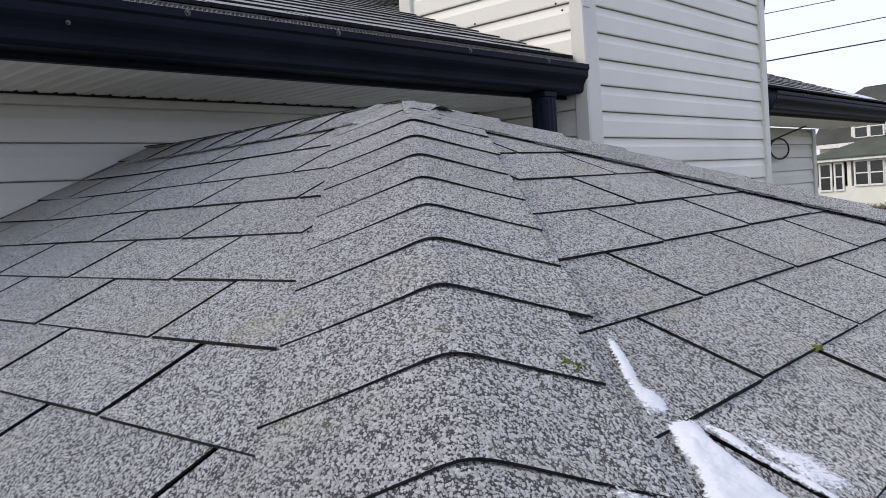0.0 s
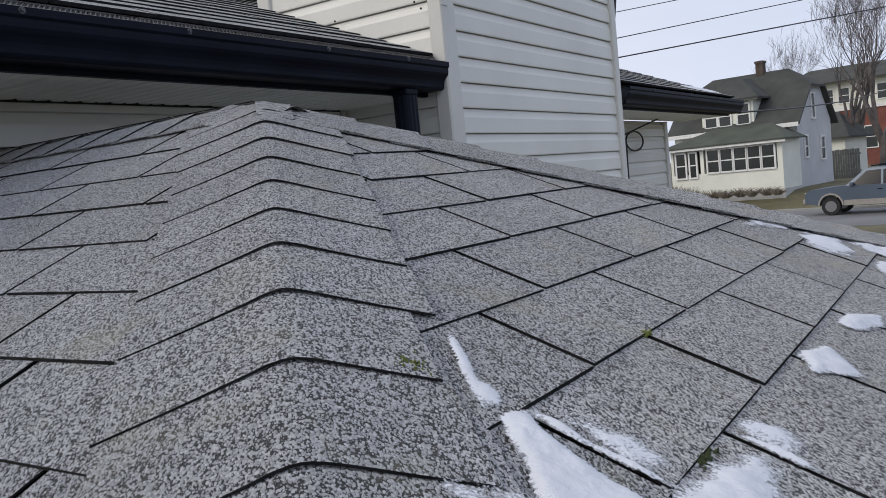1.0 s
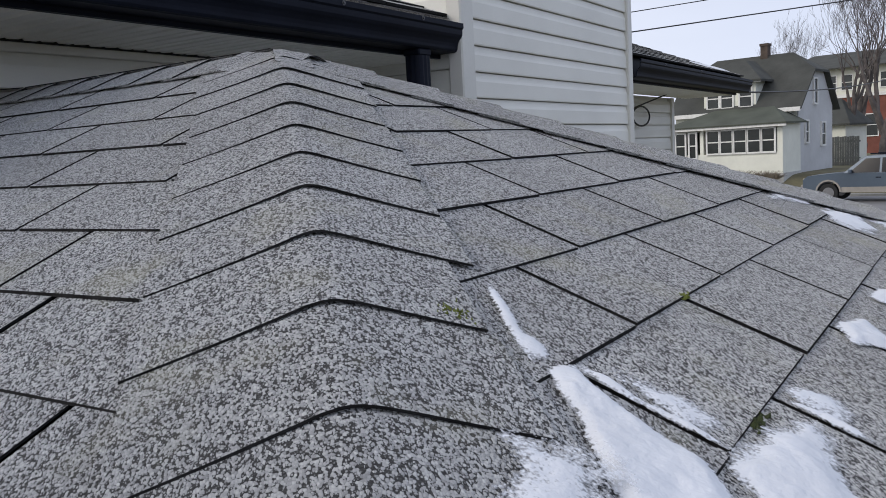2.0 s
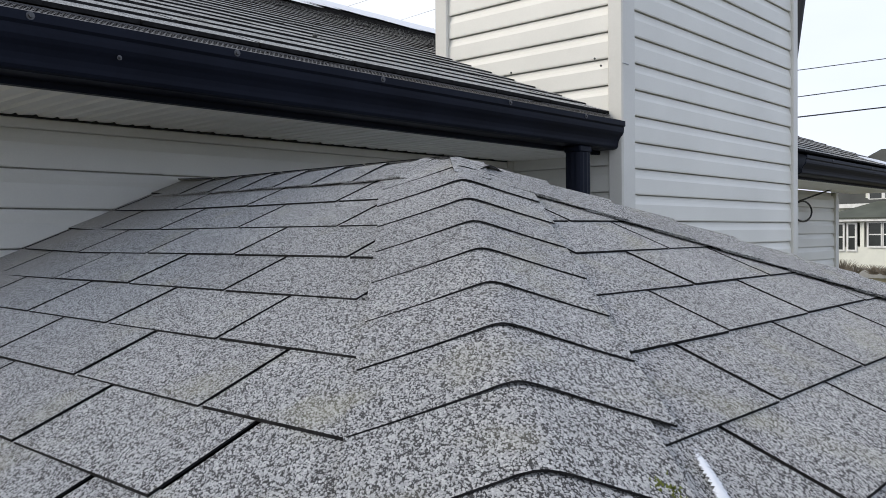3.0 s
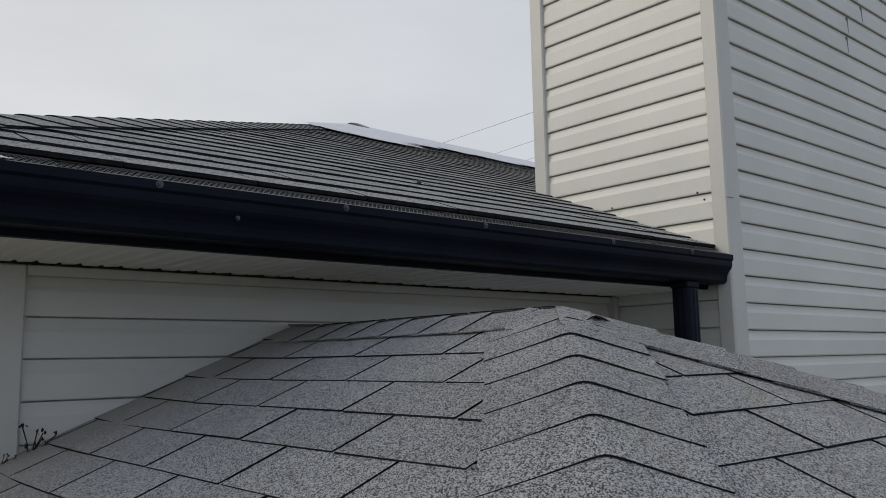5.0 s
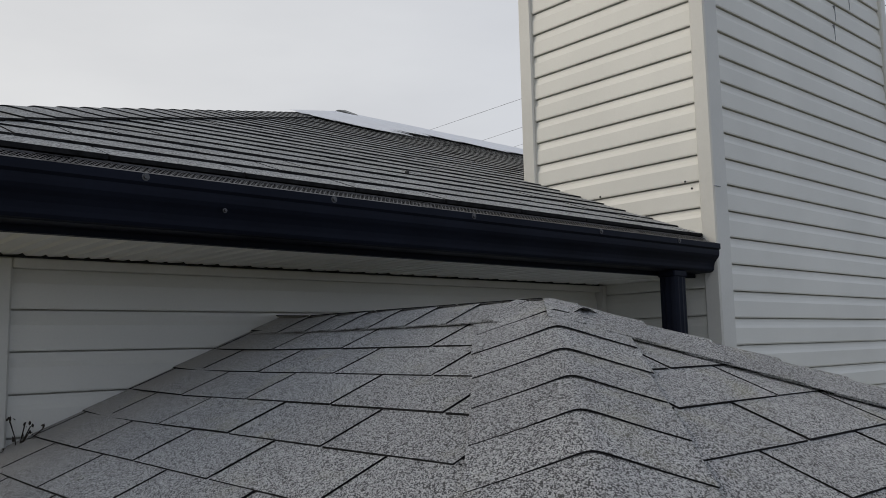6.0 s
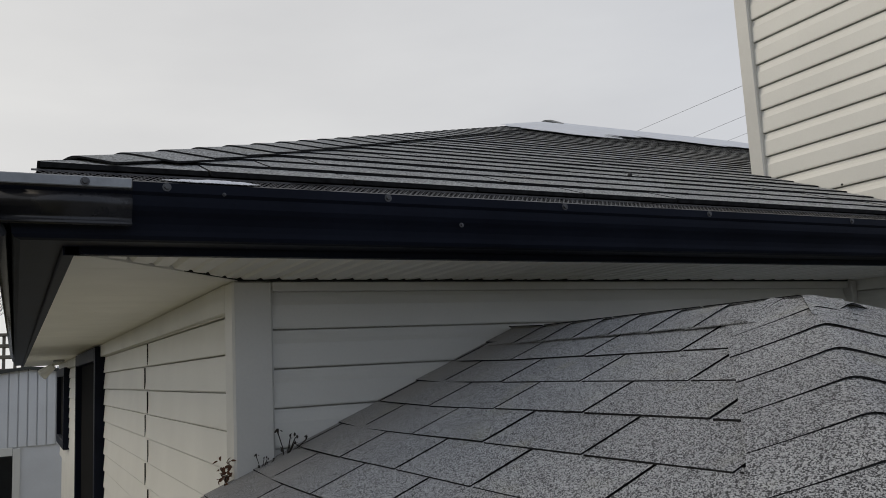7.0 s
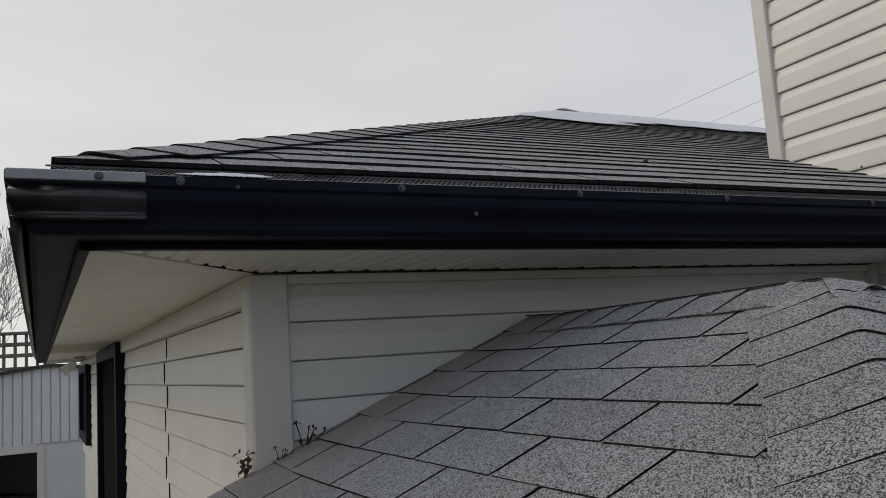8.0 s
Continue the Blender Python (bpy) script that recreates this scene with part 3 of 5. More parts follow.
for k in range(0, 11):
    d = 0.127 * (k + 1)
    lo_y, hi_y = RIDGE_Y + d * COS, RIDGE_Y + (d - EXPO - 0.015) * COS
    for j in range(-6, 6):
        x0 = (j + 0.5 * (k % 2)) * TAB
        poly = [(x0 + 0.0045, lo_y), (x0 + TAB - 0.0045, lo_y), (x0 + TAB - 0.0045, hi_y), (x0 + 0.0045, hi_y)]
        poly = clip(poly, 1, -1, -2 * RIDGE_Y)
        poly = clip(poly, -1, 0, -BACK) if poly else poly
        if len(poly) > 2:
            tab(poly, far_z, lambda x, y: (y - RIDGE_Y) / COS, d, 0.0)

# hip caps of the porch roof, from the eave up
hip_up = Vector((-1, 1, PITCH)) / HIP_LEN
CAP_R = {0.835: 0.128, 0.739: 0.121, 0.645: 0.140, 0.556: 0.139}
for i, s in enumerate((1.31, 1.215, 1.12, 1.025, 0.93, 0.835, 0.739, 0.645, 0.556, 0.470, 0.381, 0.291, 0.201, 0.111, 0.03)):
    length = min(0.22, (s + 0.05) * HIP_LEN)
    bm = cap_piece((s * 0.99, -s * 1.01, -PITCH * s + 0.002), hip_up, (-HIP, -HIP, 0), (HIP, HIP, 0), PITCH * HIP, length, 0.0043 + rng.uniform(-0.0008, 0.0008), 0.0022, 0.150 + rng.uniform(-0.004, 0.004), CAP_R.get(s, 0.139) + rng.uniform(-0.003, 0.003), 0.003, 1, 0.014 if s > 0.7 else 0.009)
    part("hip_cap", bm, SHINGLE, porch).data.materials.append(UNDERLAY)
far_up = Vector((-1, -1, PITCH)) / HIP_LEN
for i in range(15):
    s = 1.28 - 0.0915 * i
    if s < -0.02:
        break
    bm = cap_piece((s, s + 2 * RIDGE_Y, -PITCH * s + 0.002), far_up, (HIP, -HIP, 0), (-HIP, HIP, 0), PITCH * HIP, min(0.22, (s + 0.05) * HIP_LEN), 0.0055, 0.0016, 0.150, 0.14, 0.004, 1, 0.02, 0)
    part("hip_cap", bm, SHINGLE, porch).data.materials.append(UNDERLAY)
for i in range(8):
    x = -1.10 + 0.19 + 0.137 * i
    if x > 0.1:
        break
    last = x > 0.0
    part("ridge_cap", cap_piece((min(x, 0.085), RIDGE_Y, pz + (-0.022 if last else 0.002)), Vector((-1, 0, 0.2 if last else 0)).normalized(), (0, -1, 0), (0, 1, 0), PITCH, 0.17, 0.0045, 0.0022, 0.118, 0.12, 0.002, 1, 0.02, 0), SHINGLE, porch).data.materials.append(UNDERLAY)

# ---- snow on the porch roof ----
def roof_top(x, y):
    return min(left_z(x, y), right_z(x, y), far_z(x, y)) + 0.0022


def bare_slope(x):
    return slope_z(x) + 0.009


def snow_patch(label, lo, hi, step, height_at, ground_at):
    """A sheet of snow over a stretch of roof, kept only where it has depth."""
    bm = bmesh.new()
    nx, ny = int((hi[0] - lo[0]) / step), int((hi[1] - lo[1]) / step)
    verts = {}
    cover = bm.verts.layers.float.new("cover")
    for i in range(nx + 1):
        for j in range(ny + 1):
            x, y = lo[0] + i * step, lo[1] + j * step
            h = height_at(x, y)
            if h > -0.006:
                verts[i, j] = bm.verts.new((x, y, ground_at(x, y) + 0.0015 + max(0.0, min(h, 0.014)) * 0.5))
                verts[i, j][cover] = max(0.0, min(1.0, 0.5 + h * 90))
    for i in range(nx):
        for j in range(ny):
            q = [(i, j), (i + 1, j), (i + 1, j + 1), (i, j + 1)]
            if all(p in verts for p in q):
                bm.faces.new([verts[p] for p in q])
    for v in [v for v in bm.verts if not v.link_faces]:
        bm.verts.remove(v)
    for f in bm.faces:
        f.smooth = True
    return tagged(obj("snow_patch", bm, SNOW), label, "snow", kind="stuff")


def fuzz(x, y, a=0.008):
    return a * (noise.noise((x * 22, y * 22, 0.3)) + 0.7 * noise.noise((x * 60, y * 60, 1.7)) + 0.45 * noise.noise((x * 260, y * 260, 4.1)) - 0.15)


def blob(x, y, cx, cy, rx, ry, turn=0.0, tall=0.010):
    c, s = math.cos(turn), math.sin(turn)
    u, v = ((x - cx) * c + (y - cy) * s) / rx, (-(x - cx) * s + (y - cy) * c) / ry
    return tall * (1 - u * u - v * v)


def within(x, y, ring, soft=0.010, tall=0.013):
    """Depth of snow inside an outline, thinning over its rim; below zero outside."""
    near, inside = 9.0, False
    for i, (ax, ay) in enumerate(ring):
        bx, by = ring[i - 1]
        k = max(0.0, min(1.0, ((x - ax) * (bx - ax) + (y - ay) * (by - ay)) / ((bx - ax) ** 2 + (by - ay) ** 2)))
        near = min(near, math.hypot(x - ax - k * (bx - ax), y - ay - k * (by - ay)))
        if (ay > y) != (by > y) and x < ax + (y - ay) * (bx - ax) / (by - ay):
            inside = not inside
    return tall * min(1.0, near / soft) if inside else -tall * near / soft


def lower_snow(x, y):
    h = max(within(x, y, ((0.867, -0.664), (0.872, -0.628), (0.896, -0.650), (0.946, -0.664), (0.985, -0.668), (1.02, -0.72), (1.00, -0.82), (0.955, -0.76))),
            blob(x, y, 0.905, -0.632, 0.034, 0.008, -0.1, 0.010), blob(x, y, 0.945, -0.633, 0.05, 0.005, 0.05, 0.006), blob(x, y, 0.93, -0.612, 0.03, 0.018, 0.2, 0.002),
            within(x, y, ((0.990, -0.66), (1.000, -0.583), (1.012, -0.525), (1.026, -0.50), (1.040, -0.53), (1.048, -0.57), (1.075, -0.62), (1.06, -0.72)), 0.018, 0.011),
            blob(x, y, 1.032, -0.485, 0.034, 0.006, 0.08, 0.010), blob(x, y, 1.022, -0.46, 0.022, 0.030, 0.3, 0.004))
    return min(h, 0.5 * (x - 0.866)) + fuzz(x, y, 0.006)


snow_patch("wet snow drifted beside the hip caps of the porch roof", (0.86, -0.90), (1.16, -0.40), 0.003, lower_snow, roof_top)
snow_patch("thin line of snow along the hip caps", (0.74, -0.69), (0.87, -0.56), 0.004,
           lambda x, y: max(blob(x, y, 0.806, -0.612, 0.062, 0.007, -0.82, 0.008), blob(x, y, 0.842, -0.638, 0.018, 0.010, -0.8, 0.008)) + fuzz(x, y, 0.003), roof_top)
snow_patch("small star-shaped patch of snow on shingles", (0.96, -0.27), (1.10, -0.05), 0.003,
           lambda x, y: within(x, y, ((0.997, -0.180), (1.006, -0.135), (1.017, -0.088), (1.040, -0.130), (1.067, -0.164), (1.036, -0.200), (1.020, -0.236), (1.010, -0.200)), 0.012, 0.012) + fuzz(x, y, 0.006), roof_top)
snow_patch("small ragged patch of snow on shingles", (0.97, 0.0), (1.10, 0.24), 0.003,
           lambda x, y: within(x, y, ((1.006, 0.045), (1.016, 0.110), (1.050, 0.195), (1.058, 0.140), (1.046, 0.085), (1.034, 0.035)), 0.012, 0.011) + fuzz(x, y, 0.006), roof_top)
snow_patch("snow lying along the far hip of the porch roof", (0.60, 0.44), (1.30, 1.3), 0.005,
           lambda x, y: max(blob(x, y, 0.91, 0.68, 0.045, 0.10, 0.1, 0.012), blob(x, y, 0.80, 0.70, 0.026, 0.12, -0.2, 0.010), blob(x, y, 0.70, 0.62, 0.012, 0.08, -0.6, 0.006),
                            blob(x, y, 1.02, 0.88, 0.10, 0.12, -0.7, 0.011), blob(x, y, 1.03, 0.66, 0.03, 0.09, 0.0, 0.010)) + fuzz(x, y), roof_top)


snow_patch("small drift of snow lying on a cap shingle", (0.88, -0.88), (0.99, -0.73), 0.003,
           lambda x, y: within(x, y, ((0.910, -0.795), (0.922, -0.768), (0.940, -0.765), (0.958, -0.79), (0.962, -0.83), (0.935, -0.845)), 0.026, 0.006) + fuzz(x, y, 0.006),
           lambda x, y: roof_top(x, y) + 0.0085)


def ridge_snow(x, y):
    """Snow hangs under the ridge and a little way down the hip, with the peak's cap bare."""
    below = x - ridge_x(y) - max(0.0, PY - y)
    if below < -0.03:
        return -1.0
    reach = 1.0 * (1 - max(0.0, (PY - y) / 1.25) ** 2) + 0.10 * noise.noise((0.0, y * 1.7, 2.0))
    return 0.03 * (1 - (max(0.0, below) / max(0.02, reach)) ** 2 - 1.5 * math.exp(-((x - PX) / 0.20) ** 2 - ((y - PY) / 0.20) ** 2)) + fuzz(x * 0.15, y * 0.15, 0.012)


snow_patch("strip of snow under the main ridge", (PX - 0.02, PY - 1.4), (PX + 1.7, 4.6), 0.03,
           ridge_snow,
           lambda x, y: min(bare_slope(x), slope_z(EX) + MP * (y - EY) + 0.012) + 0.012)
snow_patch("sliver of snow on the gutter guard", (-0.60, -1.05), (-0.535, -0.86), 0.004,
           lambda x, y: blob(x, y, -0.555, -0.955, 0.018, 0.085, 0.0, 0.010) + fuzz(x, y, 0.003), lambda x, y: 0.286 - (x - GUT_X) * 0.35)
snow_patch("snow lying on the eave beyond the chimney", (-0.95, 5.2), (-0.55, 6.3), 0.02,
           lambda x, y: blob(x, y, -0.75, 5.85, 0.12, 0.4, 0.0, 0.03) + fuzz(x, y, 0.008), lambda x, y: bare_slope(x))

# ---- moss ----
MOSS = plain("bright_moss", (0.16, 0.19, 0.03), 0.95, 0.0, 0.5, 90.0, 400.0, 0.8)
MOSS_DARK = plain("dark_moss", (0.05, 0.065, 0.02), 0.95, 0.0, 0.5, 90.0, 400.0, 0.8)
rng = random.Random(11)


def moss(label, cx, cy, size, count, mat, along=(0.6, 0.6), lift=0.0):
    bm = bmesh.new()
    for _ in range(count):
        x, y = cx + rng.gauss(0, size * along[0]), cy + rng.gauss(0, size * along[1])
        r = rng.uniform(0.0012, 0.0035)
        z = roof_top(x, y) + 0.001 + lift
        base = [bm.verts.new((x + r * math.cos(a), y + r * math.sin(a), z - 0.003)) for a in (0, 1.26, 2.51, 3.77, 5.03)]
        tip = bm.verts.new((x + rng.uniform(-r, r), y + rng.uniform(-r, r), z + rng.uniform(0.0, 0.002)))
        for i in range(5):
            bm.faces.new((base[i], base[(i + 1) % 5], tip))
    tagged(obj("moss_tuft", bm, mat), label, "moss", kind="stuff")


moss("small tuft of bright yellow-green moss on a cap shingle", 0.785, -0.663, 0.010, 40, MOSS, (0.6, 0.6), 0.006)
moss("tuft of dark green moss in a shingle joint", 0.993, -0.557, 0.009, 34, MOSS_DARK, (0.3, 1.1))
moss("speck of moss where shingle joints meet", 0.867, -0.330, 0.006, 18, MOSS, (0.3, 1.0))
moss("moss growing along the edge of a cap shingle", 0.70, -0.905, 0.010, 26, MOSS_DARK, (0.8, 0.8), 0.002)

# ---- gutter fittings ----
SCREW = plain("grey_screw_head", (0.10, 0.10, 0.105), 0.5, 0.4, 0.2, 30.0, 200.0, 0.0)


def screw(parent, at, axis, r=0.0055):
    bm = bmesh.new()
    bmesh.ops.create_cone(bm, cap_ends=True, segments=6, radius1=r, radius2=r * 0.8, depth=0.006)
    bmesh.ops.create_cone(bm, cap_ends=True, segments=10, radius1=r * 1.5, radius2=r * 1.5, depth=0.0016, matrix=Matrix.Translation((0, 0, -0.002)))
    turn = pose(0, 0, 0, 0, 90, 0) if axis == "x" else pose(0, 0, 0, 90, 0, 0)
    bmesh.ops.transform(bm, matrix=Matrix.Translation(at) @ turn, verts=bm.verts)
    part("screw", bm, SCREW, parent)


screw(gutter_front, (GUT_X + 0.008, -1.185, 0.279), "x")
for y in (-1.045, -0.60, -0.150, 0.305, 0.86, 1.30):
    screw(gutter_front, (GUT_X + 0.002, y, 0.277), "x")
screw(gutter_front, (GUT_X + 0.002, -0.94, 0.268), "x", 0.0025)
screw(gutter_front, (GUT_X - 0.004, -0.425, 0.226), "x", 0.0035)
for x in (-1.2, -2.4, -3.6, -4.8):
    screw(gutter_side, (x, GUT_Y - 0.002, 0.275), "y")


def guard(parent, a, b):
    """Perforated gutter guard from the lip up under the shingles: crossing strips with open holes."""
    bm = bmesh.new()
    x0, z0, x1, z1 = GUT_X - 0.012, 0.2865, EX + 0.004, 0.3135
    def at(u, y):
        return Vector((x0 + (x1 - x0) * u, y, z0 + (z1 - z0) * u))
    n = int((b - a) / 0.013)
    for i in range(n):
        for sgn in (1, -1):
            y = a + i * 0.013
            if not a < y + 0.034 * sgn < b:
                continue
            ring = []
            for u, w in ((0.12, 0.0), (0.9, 0.034 * sgn)):
                for dy in (-0.0019, 0.0019):
                    ring.append(bm.verts.new(at(u, min(max(y + w + dy, a), b))))
            bm.faces.new((ring[0], ring[1], ring[3], ring[2]))
    for u0, u1 in ((0.0, 0.14), (0.86, 1.0)):
        q = [at(u0, a), at(u1, a), at(u1, b), at(u0, b)]
        prism(bm, [p + Vector((0, 0, 0.001)) for p in q], [p - Vector((0, 0, 0.001)) for p in q])
    part("gutter_guard", bm, GUARD, parent, "black perforated metal gutter guard")


guard(gutter_front, -1.27, -0.72)
guard(gutter_front, -0.79, 0.20)
guard(gutter_front, 0.13, 1.13)
guard(gutter_front, 1.06, CHIM_Y - 0.02)

# corner box where front and side gutters meet, with a bright top lip
bm = bmesh.new()
def corner_ring(low, top=0.287):
    k = (top - low) / 0.083
    rise = ((-0.024, 0.0), (-0.010, -0.001), (-0.006, 0.003), (-0.015, 0.008), (-0.013, 0.016), (-0.006, 0.028), (-0.003, 0.040), (-0.004, 0.050), (-0.009, 0.058), (-0.010, 0.062))
    return [(o + 0.004, low + u * k) for o, u in rise] + [(0.004, top - 0.019), (0.004, top), (-0.002, top), (-0.014, top - 0.02), (-0.014, low + 0.03), (-0.024, low + 0.008)]


ring = corner_ring(0.204)
sweep(bm, ring, lambda o, u: (GUT_X + o, GUT_Y - o, u), lambda o, u: (GUT_X + o, -1.105, u))
for f in bm.faces:
    f.smooth = len(f.verts) == 4
part("corner_box", bm, BLACK_SATIN, gutter_front, "glossy black corner box of the gutter")
ring = corner_ring(0.182)
part("corner_lip", solid_box((GUT_X - 0.016, GUT_Y - 0.003, 0.270), (GUT_X + 0.0055, -1.106, 0.2895), 0.002), GREY_METAL, gutter_front, "scuffed grey metal corner lip")
bm = bmesh.new()
sweep(bm, ring, lambda o, u: (GUT_X + o, GUT_Y - o, u), lambda o, u: (GUT_X - 7.0, GUT_Y - o, u))
for f in bm.faces:
    f.smooth = len(f.verts) == 4
part("corner_box", bm, BLACK_SATIN, gutter_side, "glossy black outer face of the gutter")
# end cap by the chase
bm = bmesh.new()
prism(bm, [(GUT_X + o, CHIM_Y - 0.016, u) for o, u in gutter_ring()[:16]], [(GUT_X + o, CHIM_Y - 0.012, u) for o, u in gutter_ring()[:16]])
part("end_cap", bm, BLACK, gutter_front)
bm = bmesh.new()
prism(bm, [(GUT_X + o, EY2 + 0.03, u) for o, u in gutter_ring()[:16]], [(GUT_X + o, EY2 + 0.034, u) for o, u in gutter_ring()[:16]])
part("end_cap", bm, BLACK, gutter_far)
for y in (4.0, 4.8, 5.6):
    screw(gutter_far, (GUT_X + 0.002, y, 0.277), "x")

# downspout
spout = anchor("downspout", (-0.605, 1.36, 0.176))
tagged(spout, "black square aluminium downspout under the gutter's end", "downspout")
part("outlet", solid_box((-0.036, -0.040, -0.02), (0.036, 0.040, 0.004), 0.004), BLACK, spout)
bm = bmesh.new()
ring = []
for i in range(40):
    a = math.tau * i / 40
    r = 0.037 + 0.001 * math.cos(12 * a)
    c, s_ = math.cos(a), math.sin(a)
    k = 1 / max(abs(c), abs(s_)) ** 0.5
    ring.append((c * r * k, s_ * r * k * 1.15))
sweep(bm, ring, lambda a, b: (a, b, -0.02), lambda a, b: (a, b, GROUND - 0.176 + 0.02))
part("pipe", bm, BLACK, spout)
part("strap", solid_box((-0.042, -0.048, -0.34), (0.042, 0.048, -0.315), 0.003), BLACK, spout)

# nail heads on the chase
NAIL = plain("dark_nail", (0.03, 0.03, 0.03), 0.6)
for x, z in ((-0.661, 0.540), (-0.633, 0.509), (-1.070, 0.541)):
    bm = bmesh.new()
    bmesh.ops.create_uvsphere(bm, u_segments=8, v_segments=6, radius=0.0045, matrix=Matrix.Translation((x, CHIM_Y - 0.016, z)))
    part("nail_head", bm, NAIL, chase)
# grey slivers on the white siding stand in for shade at panel laps
for y, z in ((2.80, 1.356), (2.82, 1.459), (3.00, 1.563), (2.96, 1.666), (2.84, 1.77), (3.02, 1.873)):
    bm = bmesh.new()
    box(bm, (CHIM_X - 0.01, y, z + 0.008), (CHIM_X + 0.0014, y + 0.003, z + 0.09))
    part("lifted_lap", bm, GREY_METAL, chase, "grey strip painted as shade at a panel's lap")
bm = bmesh.new()
bmesh.ops.create_uvsphere(bm, u_segments=8, v_segments=6, radius=0.008, matrix=Matrix.Translation((-1.052, 0.50, slope_z(-1.052) + 0.014)))
part("nail_head", bm, NAIL, roof_main)
bm = bmesh.new()
box(bm, (CHIM_X + 0.0135, CHIM_Y - 0.015, 0.505), (CHIM_X + 0.0165, CHIM_Y + 0.03, 0.5075))
part("trim_joint", bm, GREY_METAL, chase)

# service cable loop on the far wall
CABLE = plain("black_cable", (0.015, 0.015, 0.016), 0.5)
bm = bmesh.new()
cx, cy, cz = WALL_X + 0.03, 5.07, 0.004
tube(bm, [(cx, cy + 0.19 * math.cos(a), cz + 0.075 * math.sin(a)) for a in [math.tau * i / 24 for i in range(25)]], 0.007, 6)
tube(bm, [(cx, cy - 0.19, cz), (cx, cy - 0.2, cz - 0.2), (cx, cy - 0.2, cz - 1.2)], 0.009, 6)
tube(bm, [(cx, cy - 0.2, cz + 0.05), (cx, cy, cz + 0.085), (cx + 0.1, cy + 0.4, cz + 0.18)], 0.006, 6)
tagged(obj("service_cable", bm, CABLE), "black service cable coiled in a loop on the siding", "cable")

# windows on the side wall
# both side windows have plain matte black panes
MATTE_BLACK = plain("matte_black_pane", (0.006, 0.006, 0.006), 0.9, 0.0, 0.3, 3.0, 60.0, 0.0, 0.05)
def side_window(name, x0, x1, z0, z1, label):
    w = anchor(name, ((x0 + x1) / 2, CORNER_Y, z0))
    tagged(w, label, "window", kind="structure")
    mx = (x0 + x1) / 2
    hw = (x1 - x0) / 2
    for a, b, lo, hi in ((-hw, -hw + 0.09, 0, z1 - z0), (hw - 0.09, hw, 0, z1 - z0), (-hw + 0.09, hw - 0.09, z1 - z0 - 0.09, z1 - z0), (-hw + 0.09, hw - 0.09, 0, 0.09)):
        part("frame", solid_box((a, -0.05, lo), (b, 0.02, hi), 0.004), BLACK, w)
    part("pane", solid_box((-hw + 0.09, -0.006, 0.09), (hw - 0.09, 0.004, z1 - z0 - 0.09)), MATTE_BLACK, w, "matte black window pane")


side_window("window_1", -6.72, -4.77, -1.35, 0.155, "tall black-framed window in the side wall")
side_window("window_2", -10.2, -8.6, -0.75, 0.10, "black-framed window further along the side wall")
lampw = anchor("security_light", (-8.1, CORNER_Y - 0.12, SOFFIT_Z - 0.002))
tagged(lampw, "white twin-head security light under the soffit", "light fixture")
part("base_plate", solid_box((-0.09, -0.05, -0.02), (0.09, 0.05, 0.0), 0.006), GREY_METAL, lampw)
for sx in (-1, 1):
    bm = bmesh.new()
    bmesh.ops.create_cone(bm, cap_ends=True, segments=14, radius1=0.055, radius2=0.03, depth=0.13, matrix=Matrix.Translation((0.08 * sx, -0.1, -0.1)) @ pose(0, 0, 0, -50, 25 * sx, 0))
    part("lamp_head", bm, TRIM, lampw)
    bm = bmesh.new()
    tube(bm, [(0.04 * sx, 0, -0.015), (0.07 * sx, -0.06, -0.06)], 0.012, 8)
    part("arm", bm, TRIM, lampw)

# withered vine and leaves at the corner post
LEAF = plain("withered_brown_leaf", (0.13, 0.055, 0.025), 0.8, 0.0, 0.5, 60.0, 200.0, 0.3)
STEM = plain("dark_dry_stem", (0.035, 0.028, 0.02), 0.9)
rng = random.Random(5)


def leaf_verts(bm, at, size, rng):
    m = Matrix.Translation(at) @ Euler((rng.uniform(0, 6), rng.uniform(0, 6), rng.uniform(0, 6))).to_matrix().to_4x4()
    outline = [(-1, 0, 0), (-0.4, 0.5, 0.15), (0.3, 0.45, 0.1), (1, 0, -0.2), (0.3, -0.45, 0.1), (-0.4, -0.5, 0.15)]
    vs = [bm.verts.new(m @ (Vector(p) * size)) for p in outline]
    mid = bm.verts.new(m @ Vector((0, 0, -0.1 * size)))
    for i in range(6):
        bm.faces.new((vs[i], vs[(i + 1) % 6], mid))


clump = anchor("withered_leaves", (WALL_X - 0.0, CORNER_Y - 0.03, -0.365))
tagged(clump, "clump of rusty brown withered leaves at the post's foot", "dead leaves")
bm = bmesh.new()
for _ in range(38):
    leaf_verts(bm, (rng.gauss(0.01, 0.013), rng.gauss(-0.008, 0.012), rng.gauss(0.05, 0.015)), rng.uniform(0.005, 0.010), rng)
part("leaves", bm, LEAF, clump)
bm = bmesh.new()
for _ in range(5):
    tube(bm, [(rng.gauss(0, 0.01), rng.gauss(0, 0.01), -0.02), (rng.gauss(0, 0.02), rng.gauss(-0.01, 0.01), 0.05)], 0.0011, 4)
part("stems", bm, STEM, clump)
vine = anchor("dry_vine", (WALL_X + 0.03, CORNER_Y + 0.11, -0.305))
tagged(vine, "sprig of dark dried vine against the siding", "vine")
bm = bmesh.new()
bl = bmesh.new()
